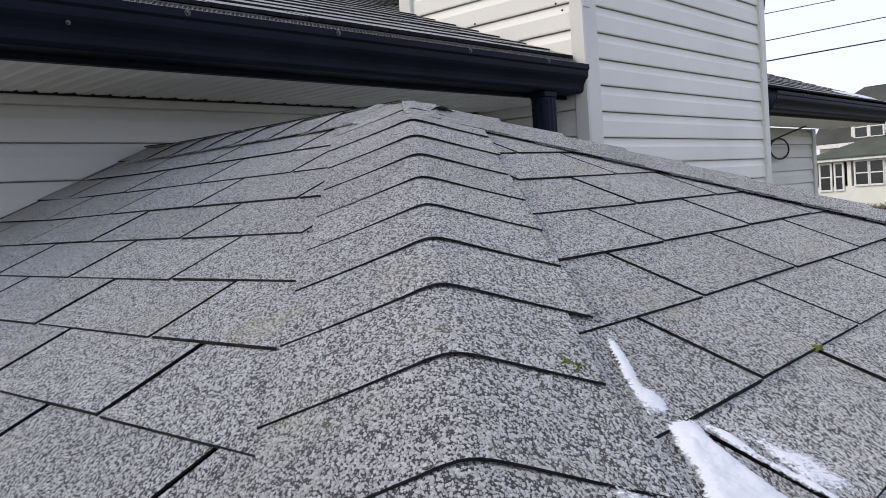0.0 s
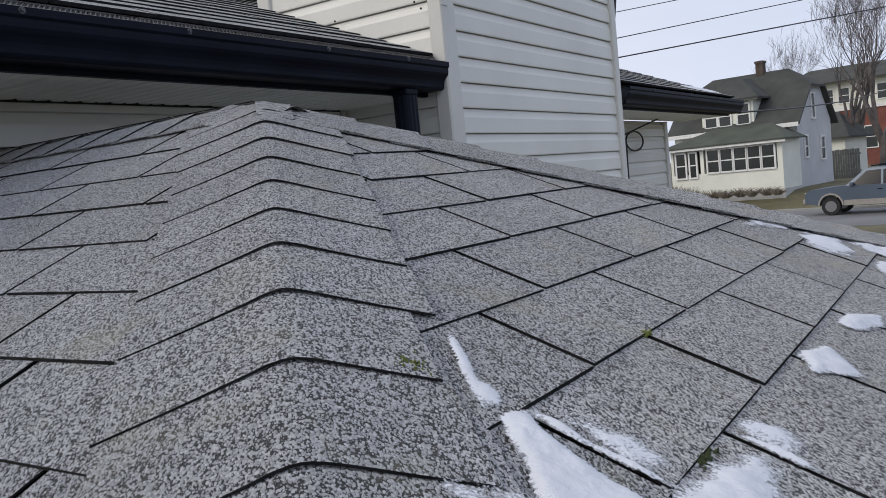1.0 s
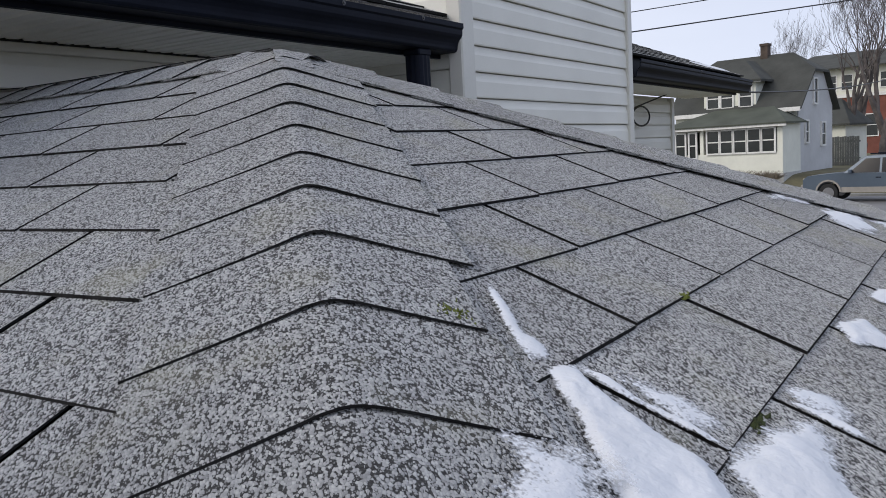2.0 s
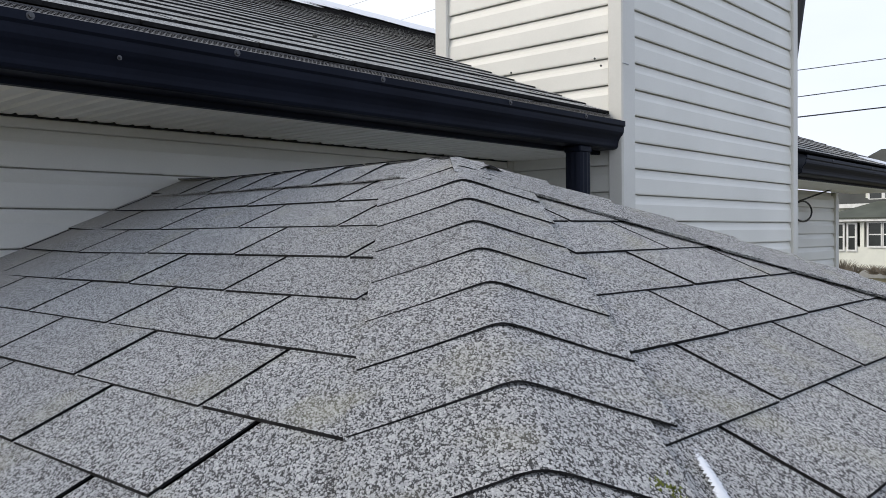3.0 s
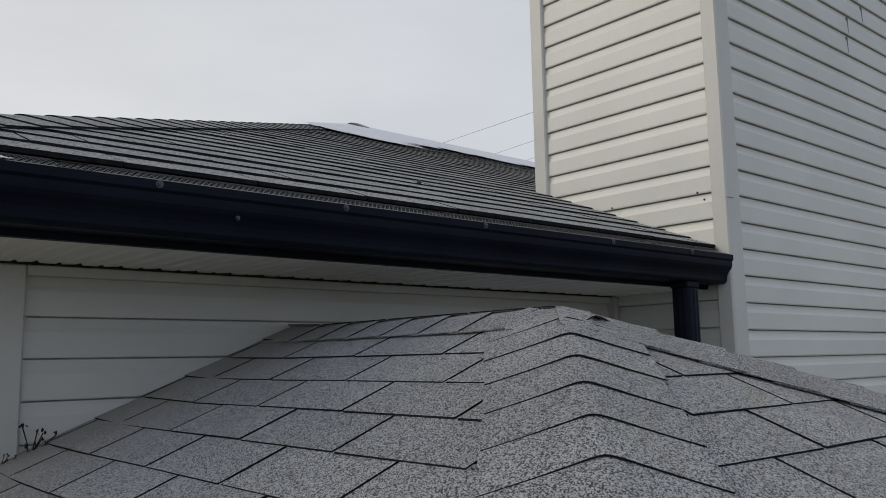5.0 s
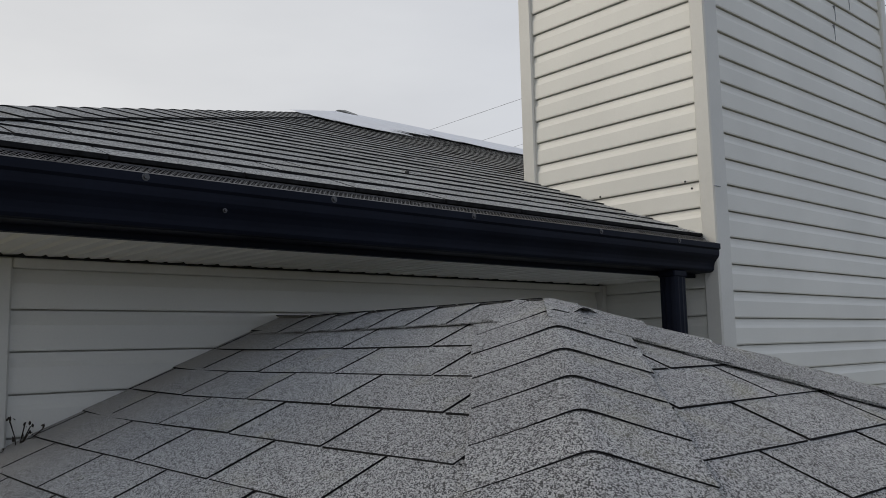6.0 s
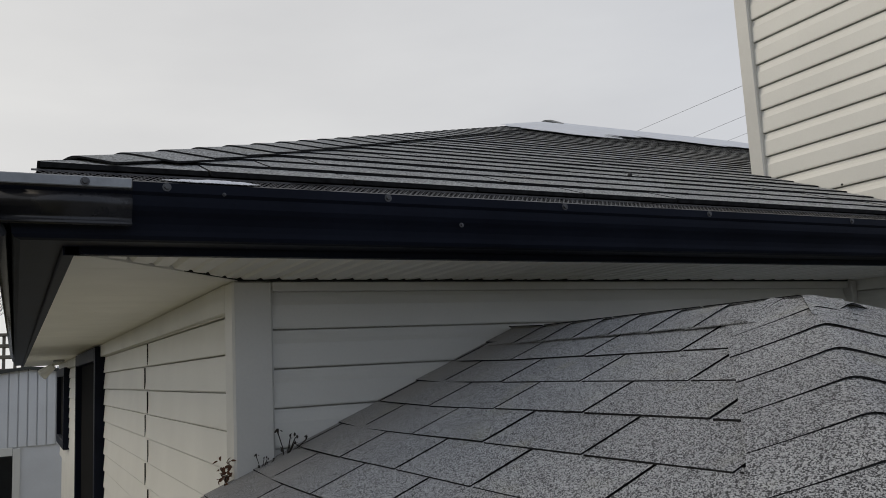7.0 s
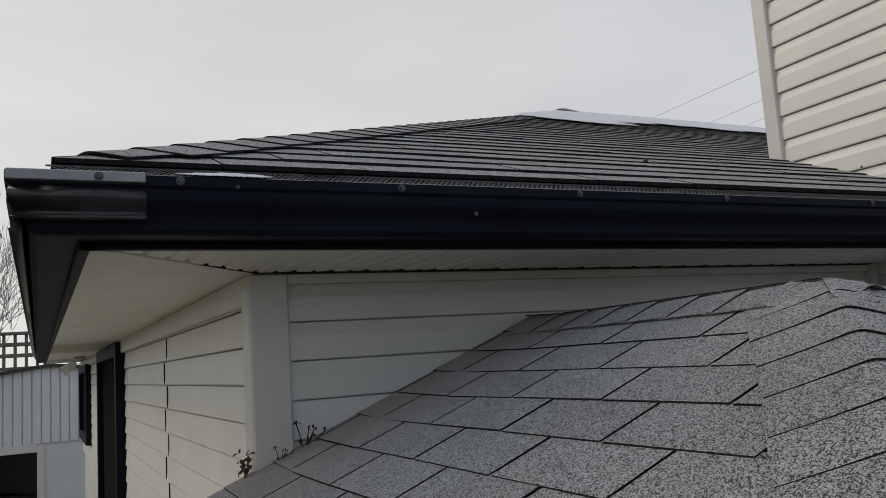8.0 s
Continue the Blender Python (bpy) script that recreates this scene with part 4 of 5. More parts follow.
for i in range(7):
    a = rng.uniform(-0.5, 1.0)
    tipz = rng.uniform(0.03, 0.11)
    p1 = (rng.uniform(0, 0.01), 0.02 * a, tipz * 0.5)
    p2 = (rng.uniform(0, 0.02), 0.055 * a, tipz)
    tube(bm, [(0, 0, -0.02), p1, p2], 0.0014, 4)
    for q in (p1, p2, p2):
        leaf_verts(bl, (q[0], q[1] + rng.gauss(0, 0.006), q[2] + rng.gauss(0, 0.006)), rng.uniform(0.004, 0.009), rng)
part("stems", bm, STEM, vine)
part("leaves", bl, STEM, vine)
vine2 = copy_thing(vine, pose(WALL_X + 0.035, CORNER_Y + 0.045, -0.325) @ Matrix.Diagonal((0.6, 0.6, 0.6, 1)))

# ---- ground, street and far things ----
GRASS = plain("winter_grass", (0.155, 0.14, 0.075), 0.95, 0.0, 0.45, 0.35, 9.0, 0.5)
ASPHALT = plain("salted_asphalt", (0.20, 0.20, 0.205), 0.7, 0.0, 0.3, 0.4, 30.0, 0.2)
STREET = Matrix.Translation((-6.24, 46.2, 0)) @ pose(0, 0, 0, 0, 0, -9)


def ground_z(x, y):
    """The lawns across the street rise from the kerb."""
    q = STREET.inverted() @ Vector((x, y, 0))
    t = min(1.0, max(0.0, (q.y + 5.2) / 4.5))
    return GROUND + 0.9 * t * t * (3 - 2 * t)


bm = bmesh.new()
xs = [-900, -300, -120] + list(range(-70, 81, 3)) + [140, 300, 900]
ys = [-900, -300, -100, -30, 0, 20] + list(range(28, 70, 1)) + [80, 120, 300, 1200]
grid = [[bm.verts.new((x, y, ground_z(x, y))) for x in xs] for y in ys]
for j in range(len(ys) - 1):
    for i in range(len(xs) - 1):
        bm.faces.new((grid[j][i], grid[j][i + 1], grid[j + 1][i + 1], grid[j + 1][i]))
tagged(obj("ground", bm, GRASS), "brown and green winter lawn", "ground", kind="structure")
road = obj("road", solid_box((-150, -14.0, GROUND - 0.2), (150, -5.6, GROUND + 0.03)), ASPHALT)
road.matrix_world = STREET
tagged(road, "damp grey asphalt street", "road", kind="structure")
kerb = obj("kerb", solid_box((-150, -5.6, GROUND - 0.2), (150, -5.4, GROUND + 0.15), 0.02), plain("concrete_kerb", (0.3, 0.3, 0.29), 0.9))
kerb.matrix_world = STREET
tagged(kerb, "pale concrete kerb along the street", "kerb", kind="structure")
CREAM = plain("cream_house_paint", (0.76, 0.77, 0.68), 0.6, 0.0, 0.1, 0.8, 6.0, 0.1)
GREYWALL = plain("grey_house_siding", (0.52, 0.53, 0.54), 0.7, 0.0, 0.12, 0.8, 6.0, 0.1)
HOUSE_ROOF = plain("charcoal_house_shingles", (0.065, 0.068, 0.062), 0.95, 0.0, 0.3, 1.0, 18.0, 0.5)
PORCH_GREEN = plain("grey_green_porch_shingles", (0.085, 0.095, 0.075), 0.95, 0.0, 0.25, 1.0, 18.0, 0.5)
WHITE = plain("white_house_trim", (0.78, 0.78, 0.75), 0.5)
BRICK_RED = plain("red_brick", (0.20, 0.075, 0.055), 0.9, 0.0, 0.3, 1.2, 14.0, 0.3)
BRICK_DARK = plain("dark_chimney_brick", (0.10, 0.075, 0.06), 0.9, 0.0, 0.4, 4.0, 20.0, 0.3)
WOOD = plain("weathered_wood", (0.20, 0.17, 0.13), 0.85, 0.0, 0.35, 3.0, 30.0, 0.3)
GREY_FENCE = plain("grey_weathered_fence", (0.17, 0.175, 0.165), 0.9, 0.0, 0.3, 2.0, 20.0, 0.3)
FAR_GLASS = plain("far_window_glass", (0.03, 0.036, 0.036), 0.12, 0.0, 0.5, 0.7, 3.0, 0.0)


def far_window(parent, x, z, w, h, y=0.0, mullion=True, turn=None):
    """A window of a far house on a wall facing -y at depth y, with frame, sill and pane."""
    win = new("window")
    win.parent = parent
    t = 0.09
    bm = bmesh.new()
    for lo, hi in (((-w / 2 - t, -0.07, -t), (-w / 2, 0.02, h + t)), ((w / 2, -0.07, -t), (w / 2 + t, 0.02, h + t)), ((-w / 2, -0.07, h), (w / 2, 0.02, h + t)), ((-w / 2, -0.09, -t), (w / 2, 0.02, 0))):
        box(bm, lo, hi)
    if mullion:
        box(bm, (-w / 2, -0.05, h * 0.5 - 0.03), (w / 2, 0.01, h * 0.5 + 0.03))
    part("frame", bm, WHITE, win)
    part("pane", solid_box((-w / 2, -0.02, 0), (w / 2, -0.01, h)), FAR_GLASS, win)
    win.matrix_basis = Matrix.Translation((x, y, z)) if turn is None else turn
    return win


def poly_roof(faces, mat, parent, name="roof", thick=0.12):
    bm = bmesh.new()
    for f in faces:
        top = [Vector(p) for p in f]
        prism(bm, top, [p - Vector((0, 0, thick)) for p in top])
    return part(name, bm, mat, parent)


# the house across the street: origin at its front right corner
house = new("house")
house.matrix_world = STREET @ Matrix.Translation((-0.83, 0, GROUND + 0.9))
tagged(house, "cream house with dark roof, dormer and glazed porch", "house")
bm = bmesh.new()
box(bm, (-6.9, 0.0, -0.5), (-0.02, 5.6, 3.55))
part("wall", bm, CREAM, house)
bm = bmesh.new()                                   # grey gable wall with a clipped peak
prism(bm, [(0.05, 0.0, -0.5), (0.05, 5.6, -0.5), (0.05, 5.6, 3.6), (0.05, 4.0, 5.5), (0.05, 1.9, 5.5), (0.05, 0.0, 3.6)],
      [(-0.02, 0.0, -0.5), (-0.02, 5.6, -0.5), (-0.02, 5.6, 3.6), (-0.02, 4.0, 5.5), (-0.02, 1.9, 5.5), (-0.02, 0.0, 3.6)])
part("gable_wall", bm, GREYWALL, house, "grey sided gable wall")
poly_roof([[(-7.2, -0.45, 3.45), (0.35, -0.45, 3.45), (0.35, 1.8, 5.5), (-1.2, 2.9, 6.6), (-5.6, 2.9, 6.6), (-7.2, 1.8, 5.5)],
           [(0.35, 1.8, 5.5), (0.35, 4.1, 5.5), (-1.2, 2.9, 6.6)],
           [(0.35, 4.1, 5.5), (0.35, 6.05, 3.45), (-7.2, 6.05, 3.45), (-7.2, 4.1, 5.5), (-5.6, 2.9, 6.6), (-1.2, 2.9, 6.6)],
           [(-7.2, 4.1, 5.5), (-7.2, 1.8, 5.5), (-5.6, 2.9, 6.6)]], HOUSE_ROOF, house)
part("eave_trim", solid_box((-7.2, -0.5, 3.25), (0.3, -0.38, 3.47)), WHITE, house)
dormer = part("dormer", solid_box((-5.1, -0.1, 3.4), (-2.15, 2.4, 5.15)), CREAM, house, "cream dormer with white window frames")
poly_roof([[(-5.5, -0.55, 5.1), (-1.7, -0.55, 5.1), (-3.2, 1.2, 6.3), (-4.0, 1.2, 6.3)],
           [(-1.7, -0.55, 5.1), (-1.7, 2.7, 5.1), (-3.2, 2.7, 6.3), (-3.2, 1.2, 6.3)],
           [(-5.5, 2.7, 5.1), (-5.5, -0.55, 5.1), (-4.0, 1.2, 6.3), (-4.0, 2.7, 6.3)],
           [(-4.0, 1.2, 6.3), (-3.2, 1.2, 6.3), (-3.2, 2.7, 6.3), (-4.0, 2.7, 6.3)]], HOUSE_ROOF, house, "dormer_roof")
part("dormer_trim", solid_box((-5.45, -0.5, 4.95), (-1.75, -0.42, 5.12)), WHITE, house)
for x in (-4.55, -3.75, -2.7):
    far_window(house, x, 3.72, 0.62, 1.05, -0.11)
bm = bmesh.new()
box(bm, (-2.95, 2.7, 6.0), (-2.55, 3.2, 7.25))
box(bm, (-2.99, 2.66, 7.12), (-2.51, 3.24, 7.26))
part("chimney", bm, BRICK_DARK, house, "dark brick chimney")
# glazed porch
porch_wall = bmesh.new()
box(porch_wall, (-5.95, -2.6, -0.6), (0.15, 0.0, 1.2))
box(porch_wall, (-5.95, -2.6, 2.45), (0.15, 0.0, 2.75))
for x, w in ((-5.95, 0.15), (-4.25, 0.2), (-0.12, 0.27)):
    box(porch_wall, (x, -2.6, 1.2), (x + w, 0.0, 2.45))
part("porch_wall", porch_wall, CREAM, house)
part("porch_base", solid_box((-6.0, -2.66, -0.6), (0.2, -0.02, 0.12)), plain("pale_foundation", (0.5, 0.5, 0.48), 0.9), house)
part("porch_room", solid_box((-5.8, -0.3, 1.2), (0.0, -0.1, 2.45)), plain("porch_inner_wall", (0.25, 0.26, 0.25), 0.8), house)
poly_roof([[(-6.35, -3.05, 2.7), (0.5, -3.05, 2.7), (-1.2, -0.1, 3.65), (-4.2, -0.1, 3.65)],
           [(0.5, -3.05, 2.7), (0.5, 0.0, 2.7), (-1.2, -0.1, 3.65)],
           [(-6.35, 0.0, 2.7), (-6.35, -3.05, 2.7), (-4.2, -0.1, 3.65)]], PORCH_GREEN, house, "porch_roof", 0.08)
part("porch_trim", solid_box((-6.3, -3.0, 2.5), (0.45, -2.9, 2.68)), WHITE, house)
for i in range(5):
    far_window(house, -3.5 + i * 0.735, 1.25, 0.6, 1.15, -2.6)
far_window(house, -5.35, 1.05, 0.5, 1.3, -2.6)
far_window(house, -4.65, 1.05, 0.34, 1.3, -2.6)
SIDE = pose(0, 0, 0, 0, 0, 90)
for y, z, w, h in ((1.2, 1.6, 0.45, 1.1), (2.6, 3.7, 0.5, 1.3), (3.9, 1.4, 0.6, 1.2)):
    far_window(house, 0, 0, w, h, 0, True, Matrix.Translation((0.06, y, z)) @ SIDE)
part("step", solid_box((0.06, -2.2, -0.5), (0.9, 3.0, -0.35), 0.03), plain("concrete_step", (0.35, 0.35, 0.34), 0.9), house)

# garage and fence behind
def street_place(az, dist):
    return 1.19 + dist * math.cos(radians(az)), -1.21 + dist * math.sin(radians(az))


def bearing(az, dist, turn=-9):
    x, y = street_place(az, dist)
    return pose(x, y, GROUND + 0.9, 0, 0, turn)


bank = obj("snow_bank", solid_box((6.5, 0.5, GROUND + 0.6), (14, 5, GROUND + 0.98), 0.15), SNOW_DEEP)
bank.matrix_world = bearing(95.4, 54) @ Matrix.Translation((-6.5, -2, -GROUND - 0.9))
tagged(bank, "thin bank of snow on the lawn", "snow", kind="stuff")

garage = new("garage")
garage.matrix_world = bearing(97.2, 63)
tagged(garage, "low pale garage with a dark shingle roof behind the house", "garage")
part("wall", solid_box((-3.5, 0, -0.5), (0.1, 5, 2.6)), CREAM, garage)
poly_roof([[(-4, -0.4, 2.6), (0.5, -0.4, 2.6), (-0.9, 2.5, 4.4), (-4, 2.5, 4.4)], [(-4, 2.5, 4.4), (-0.9, 2.5, 4.4), (0.5, 5.4, 2.6), (-4, 5.4, 2.6)], [(0.5, -0.4, 2.6), (0.5, 5.4, 2.6), (-0.9, 2.5, 4.4)]], HOUSE_ROOF, garage)
fence = new("fence")
fence.matrix_world = bearing(98.15, 57, -30)
tagged(fence, "grey weathered board fence beside the house", "fence")
for i in range(13):
    part("board", solid_box((0.02 + i * 0.17, 0, -0.3), (0.17 + i * 0.17, 0.025, 1.75 + 0.02 * math.sin(i * 2.1)), 0.004), GREY_FENCE, fence)
for zz in (0.4, 1.4):
    part("rail", solid_box((0, 0.025, zz), (2.25, 0.07, zz + 0.09)), GREY_FENCE, fence)

# brick house further off
brick_house = new("house")
brick_house.matrix_world = bearing(97.2, 86)
tagged(brick_house, "red brick house with pale upper storey further down the street", "house")
part("wall", solid_box((-1, 0, -0.5), (16, 9, 5.3)), BRICK_RED, brick_house)
part("upper_wall", solid_box((-5, 0.3, 5.3), (15, 9, 8.0)), CREAM, brick_house)
poly_roof([[(-6, -0.6, 7.9), (16, -0.6, 7.9), (14, 4.5, 9.6), (-4, 4.5, 9.6)], [(-4, 4.5, 9.6), (14, 4.5, 9.6), (16, 9.6, 7.9), (-6, 9.6, 7.9)]], HOUSE_ROOF, brick_house)
part("band", solid_box((-1.1, -0.12, 5.15), (16.1, -0.01, 5.45)), WHITE, brick_house)
for x in (0.8, 2.4, 6.0, 9.5):
    far_window(brick_house, x, 1.6, 1.0, 1.9, 0.0)
for x in (-2.6, -1.2, 0.2, 3.5, 7.0):
    far_window(brick_house, x, 5.9, 0.9, 1.3, 0.3)

# bushes before the porch
TWIG = plain("bare_twig", (0.20, 0.17, 0.13), 0.9, 0.0, 0.3, 4.0, 40.0, 0.2)
BARK = plain("grey_brown_bark", (0.12, 0.105, 0.10), 0.95, 0.0, 0.4, 3.0, 25.0, 0.6)


def bush(x, y, w, h, seed):
    r = random.Random(seed)
    bm = bmesh.new()
    for _ in range(110):
        a, lean = r.uniform(0, 6.28), r.uniform(0, 0.5)
        top = Vector((math.cos(a) * w * lean * 2, math.sin(a) * w * lean, h * r.uniform(0.4, 0.85)))
        tube(bm, [(top.x * 0.2, top.y * 0.2, 0), top * 0.6, top], 0.01, 3, [0.016, 0.011, 0.005])
    ob = obj("bush", bm, TWIG)
    ob.matrix_world = STREET @ Matrix.Translation((x, y, GROUND + 0.75))
    tagged(ob, "leafless twiggy bush before the glazed porch", "bush", "bushes by the porch")


for i, (x, w, h) in enumerate(((-7.0, 0.7, 1.0), (-6.3, 0.8, 1.1), (-5.6, 0.8, 0.9), (-4.9, 0.7, 0.6), (-4.1, 0.8, 0.6), (-3.4, 0.8, 0.5), (-2.7, 0.8, 0.6), (-2.0, 0.7, 0.5), (-1.3, 0.8, 0.55), (-0.7, 0.6, 0.45))):
    bush(x, -3.3 - 0.25 * (i % 2), w, h, i)


# bare trees
def tree(at, height, seed, spread=0.42, label="tall bare deciduous tree in winter"):
    r = random.Random(seed)
    t = new("tree")
    t.location = at
    tagged(t, label, "tree", "bare trees")
    trunk = bmesh.new()
    twigs = bmesh.new()

    def grow(start, way, length, radius, depth, bm):
        pts, p, d = [start], start, way.copy()
        n = 4 if depth < 3 else 3
        for i in range(n):
            d = (d + Vector((r.gauss(0, 0.16), r.gauss(0, 0.16), r.gauss(0.10, 0.06)))).normalized()
            p = p + d * (length / n)
            pts.append(p)
        end = 0.5 if depth < 5 else 0.3
        tips = [radius * (1 - (1 - end) * i / n) for i in range(n + 1)]
        tube(bm, pts, radius, 6 if depth < 2 else 3, tips)
        if depth >= 7 or radius < 0.007:
            return
        kids = 3 if depth < 2 else 2
        for k in range(kids + (1 if r.random() < 0.25 else 0)):
            i = r.randint(max(1, n - 2), n) if k else n
            turn = Vector((r.gauss(0, 1), r.gauss(0, 1), r.gauss(0.1, 0.5))).normalized()
            grow(pts[i], (d + turn * spread * r.uniform(0.6, 1.3)).normalized(), length * r.uniform(0.62, 0.85), max(0.010, tips[i] * r.uniform(0.55, 0.8)), depth + 1, twigs)

    grow(Vector((0, 0, -0.3)), Vector((0, 0, 1)), height * 0.27, height * 0.02, 0, trunk)
    part("trunk", trunk, BARK, t)
    part("crown", twigs, BARK, t)


for az, dist, h, seed in ((95.0, 58, 21, 3), (97.4, 64, 17, 8), (94.3, 62, 18, 5), (98.9, 100, 19, 12), (96.3, 76, 19, 14), (103.6, 130, 15, 21), (99.9, 120, 17, 33), (88, 60, 16, 30)):
    x, y = street_place(az, dist)
    tree((x, y, GROUND + 0.9), h, seed)
tree((-34, -3.6, GROUND), 10, 41)
tree((-38, -5.2, GROUND), 12, 45)

# ---- the vehicle in the street ----
PAINT = plain("slate_blue_car_paint", (0.10, 0.13, 0.17), 0.3, 0.3, 0.1, 1.0, 20.0, 0.0)
TAN = plain("tan_lower_trim", (0.30, 0.28, 0.25), 0.5)
RUBBER = plain("tyre_rubber", (0.02, 0.02, 0.02), 0.9)
RIM = plain("alloy_rim", (0.25, 0.25, 0.26), 0.35, 0.7)
LAMP = plain("headlight_lens", (0.6, 0.55, 0.42), 0.15)
suv = new("sport_utility_vehicle")
tagged(suv, "slate blue sport utility vehicle with tan lower trim on the street", "car")


def side_profile(ring, y0, y1):
    bm = bmesh.new()
    prism(bm, [(x, y0, z) for x, z in ring], [(x, y1, z) for x, z in ring])
    return bm


# nose towards -x; lower body with wheel arches cut as an outline
def arch(cx, r=0.46, z=0.42):
    return [(cx + r * math.cos(a), z + r * math.sin(a)) for a in [math.pi * i / 8 for i in range(8, -1, -1)]]


lower = [(-2.55, 0.55), (-1.98, 0.42)] + arch(-1.52)[0:] + [(1.0, 0.42)] + arch(1.52) + [(2.45, 0.5), (2.55, 0.8), (2.52, 1.18), (-0.9, 1.2), (-1.2, 1.2), (-2.35, 1.10), (-2.55, 0.95)]
bm = side_profile(lower, -0.95, 0.95)
part("body", bm, PAINT, suv)
bm = bmesh.new()
cab_l = [(-1.0, 1.15), (-0.15, 1.86), (2.2, 1.90), (2.5, 1.17)]
prism(bm, [(x, -0.92 + (z - 1.15) * 0.28, z) for x, z in cab_l], [(x, 0.92 - (z - 1.15) * 0.28, z) for x, z in cab_l])
part("cabin", bm, PAINT, suv)
for sgn in (-1, 1):
    for nm, ring in (("side_window", [(-0.72, 1.2), (-0.12, 1.76), (0.42, 1.78), (0.42, 1.2)]), ("side_window", [(0.5, 1.2), (0.5, 1.78), (1.3, 1.79), (1.3, 1.2)]), ("side_window", [(1.38, 1.2), (1.38, 1.79), (2.15, 1.8), (2.38, 1.2)])):
        bm = bmesh.new()
        prism(bm, [(x, sgn * (0.927 - (z - 1.15) * 0.28), z) for x, z in ring], [(x, sgn * (0.90 - (z - 1.15) * 0.28), z) for x, z in ring])
        part(nm, bm, GLASS_DARK, suv)
    bm = bmesh.new()
    box(bm, (-1.0, sgn * 0.945 - 0.02, 0.40), (1.0, sgn * 0.945 + 0.02, 0.62))
    part("sill_trim", bm, TAN, suv)
    bm = bmesh.new()
    box(bm, (0.3, sgn * 0.96 - 0.01, 0.98), (0.5, sgn * 0.96 + 0.01, 1.02))
    part("door_handle", bm, BLACK, suv)
    for cx in (-1.52, 1.52):
        bm = bmesh.new()
        prism_pts = arch(cx, 0.52) + list(reversed(arch(cx, 0.45)))
        prism(bm, [(x, sgn * 0.93, z) for x, z in prism_pts], [(x, sgn * 0.985, z) for x, z in prism_pts])
        part("arch_trim", bm, TAN, suv)
        wheel = new("wheel")
        wheel.parent = suv
        wheel.location = (cx, sgn * 0.84, 0.38)
        bm = bmesh.new()
        bmesh.ops.create_cone(bm, cap_ends=True, segments=28, radius1=0.38, radius2=0.38, depth=0.24, matrix=pose(0, 0, 0, 90, 0, 0))
        bevelled(bm, 0.02)
        part("tyre", bm, RUBBER, wheel)
        bm = bmesh.new()
        bmesh.ops.create_cone(bm, cap_ends=True, segments=20, radius1=0.23, radius2=0.23, depth=0.25, matrix=pose(0, 0, 0, 90, 0, 0))
        for i in range(6):
            box(bm, (-0.03, -0.133, 0.05), (0.03, 0.133, 0.2), pose(0, 0, 0, 0, 60 * i, 0))
        part("rim", bm, RIM, wheel)
    part("headlight", solid_box((-2.57, sgn * 0.78 - 0.13, 0.86), (-2.4, sgn * 0.78 + 0.15, 1.0), 0.02), LAMP, suv)
    part("mirror", solid_box((-0.72, sgn * 1.02 - 0.09, 1.18), (-0.58, sgn * 1.02 + 0.09, 1.34), 0.03), PAINT, suv)
part("bumper", solid_box((-2.66, -0.93, 0.5), (-2.4, 0.93, 0.74), 0.05), TAN, suv)
part("bumper", solid_box((2.4, -0.93, 0.5), (2.64, 0.93, 0.72), 0.05), TAN, suv)
part("roof_rack", solid_box((0.0, -0.6, 1.92), (1.9, -0.56, 1.97), 0.01), BLACK, suv)
part("roof_rack", solid_box((0.0, 0.56, 1.92), (1.9, 0.6, 1.97), 0.01), BLACK, suv)
sx, sy = street_place(99.25, 39.6)
suv.matrix_world = Matrix.Translation((sx + 2.6, sy - 0.4, GROUND + 0.03)) @ pose(0, 0, 0, 0, 0, -9)

# ---- service mast and overhead wires ----
mast = anchor("service_mast", (-1.0, 4.25, 0.30))
tagged(mast, "dark electrical service mast with insulators and drip-loop wires", "service mast")
MASTPAINT = plain("dark_weathered_mast", (0.03, 0.028, 0.03), 0.7, 0.0, 0.4, 6.0, 60.0, 0.2)
bm = bmesh.new()
tube(bm, [(0, 0, -0.3), (0.11, 0.08, 0.7), (0.24, 0.19, 1.95)], 0.04, 12, [0.042, 0.042, 0.04])
part("shaft", bm, MASTPAINT, mast)
bm = bmesh.new()
tube(bm, [(0.235, 0.187, 1.9), (0.245, 0.193, 2.0), (0.27, 0.2, 2.04), (0.31, 0.205, 2.0)], 0.055, 10, [0.05, 0.06, 0.055, 0.045])
part("weatherhead", bm, MASTPAINT, mast)
for zz in (1.36, 1.52, 1.70):
    bm = bmesh.new()
    x0, y0 = 0.11 + 0.13 * (zz - 0.7) / 1.25, 0.08 + 0.11 * (zz - 0.7) / 1.25
    tube(bm, [(x0, y0, zz), (x0 + 0.12, y0 + 0.01, zz)], 0.014, 8)
    bmesh.ops.create_cone(bm, cap_ends=True, segments=10, radius1=0.03, radius2=0.024, depth=0.08, matrix=Matrix.Translation((x0 + 0.11, y0 + 0.01, zz)) @ pose(0, 0, 0, 0, 90, 0))
    part("insulator", bm, BLACK, mast)
bm = bmesh.new()
tube(bm, [(0.30, 0.2, 2.0), (0.34, 0.2, 1.9), (0.36, 0.2, 1.7), (0.42, 0.2, 1.5), (0.50, 0.2, 1.46), (0.53, 0.2, 1.52), (0.47, 0.2, 1.6), (0.53, 0.2, 1.72), (0.60, 0.2, 1.82), (0.52, 0.2, 1.95)], 0.008, 5)
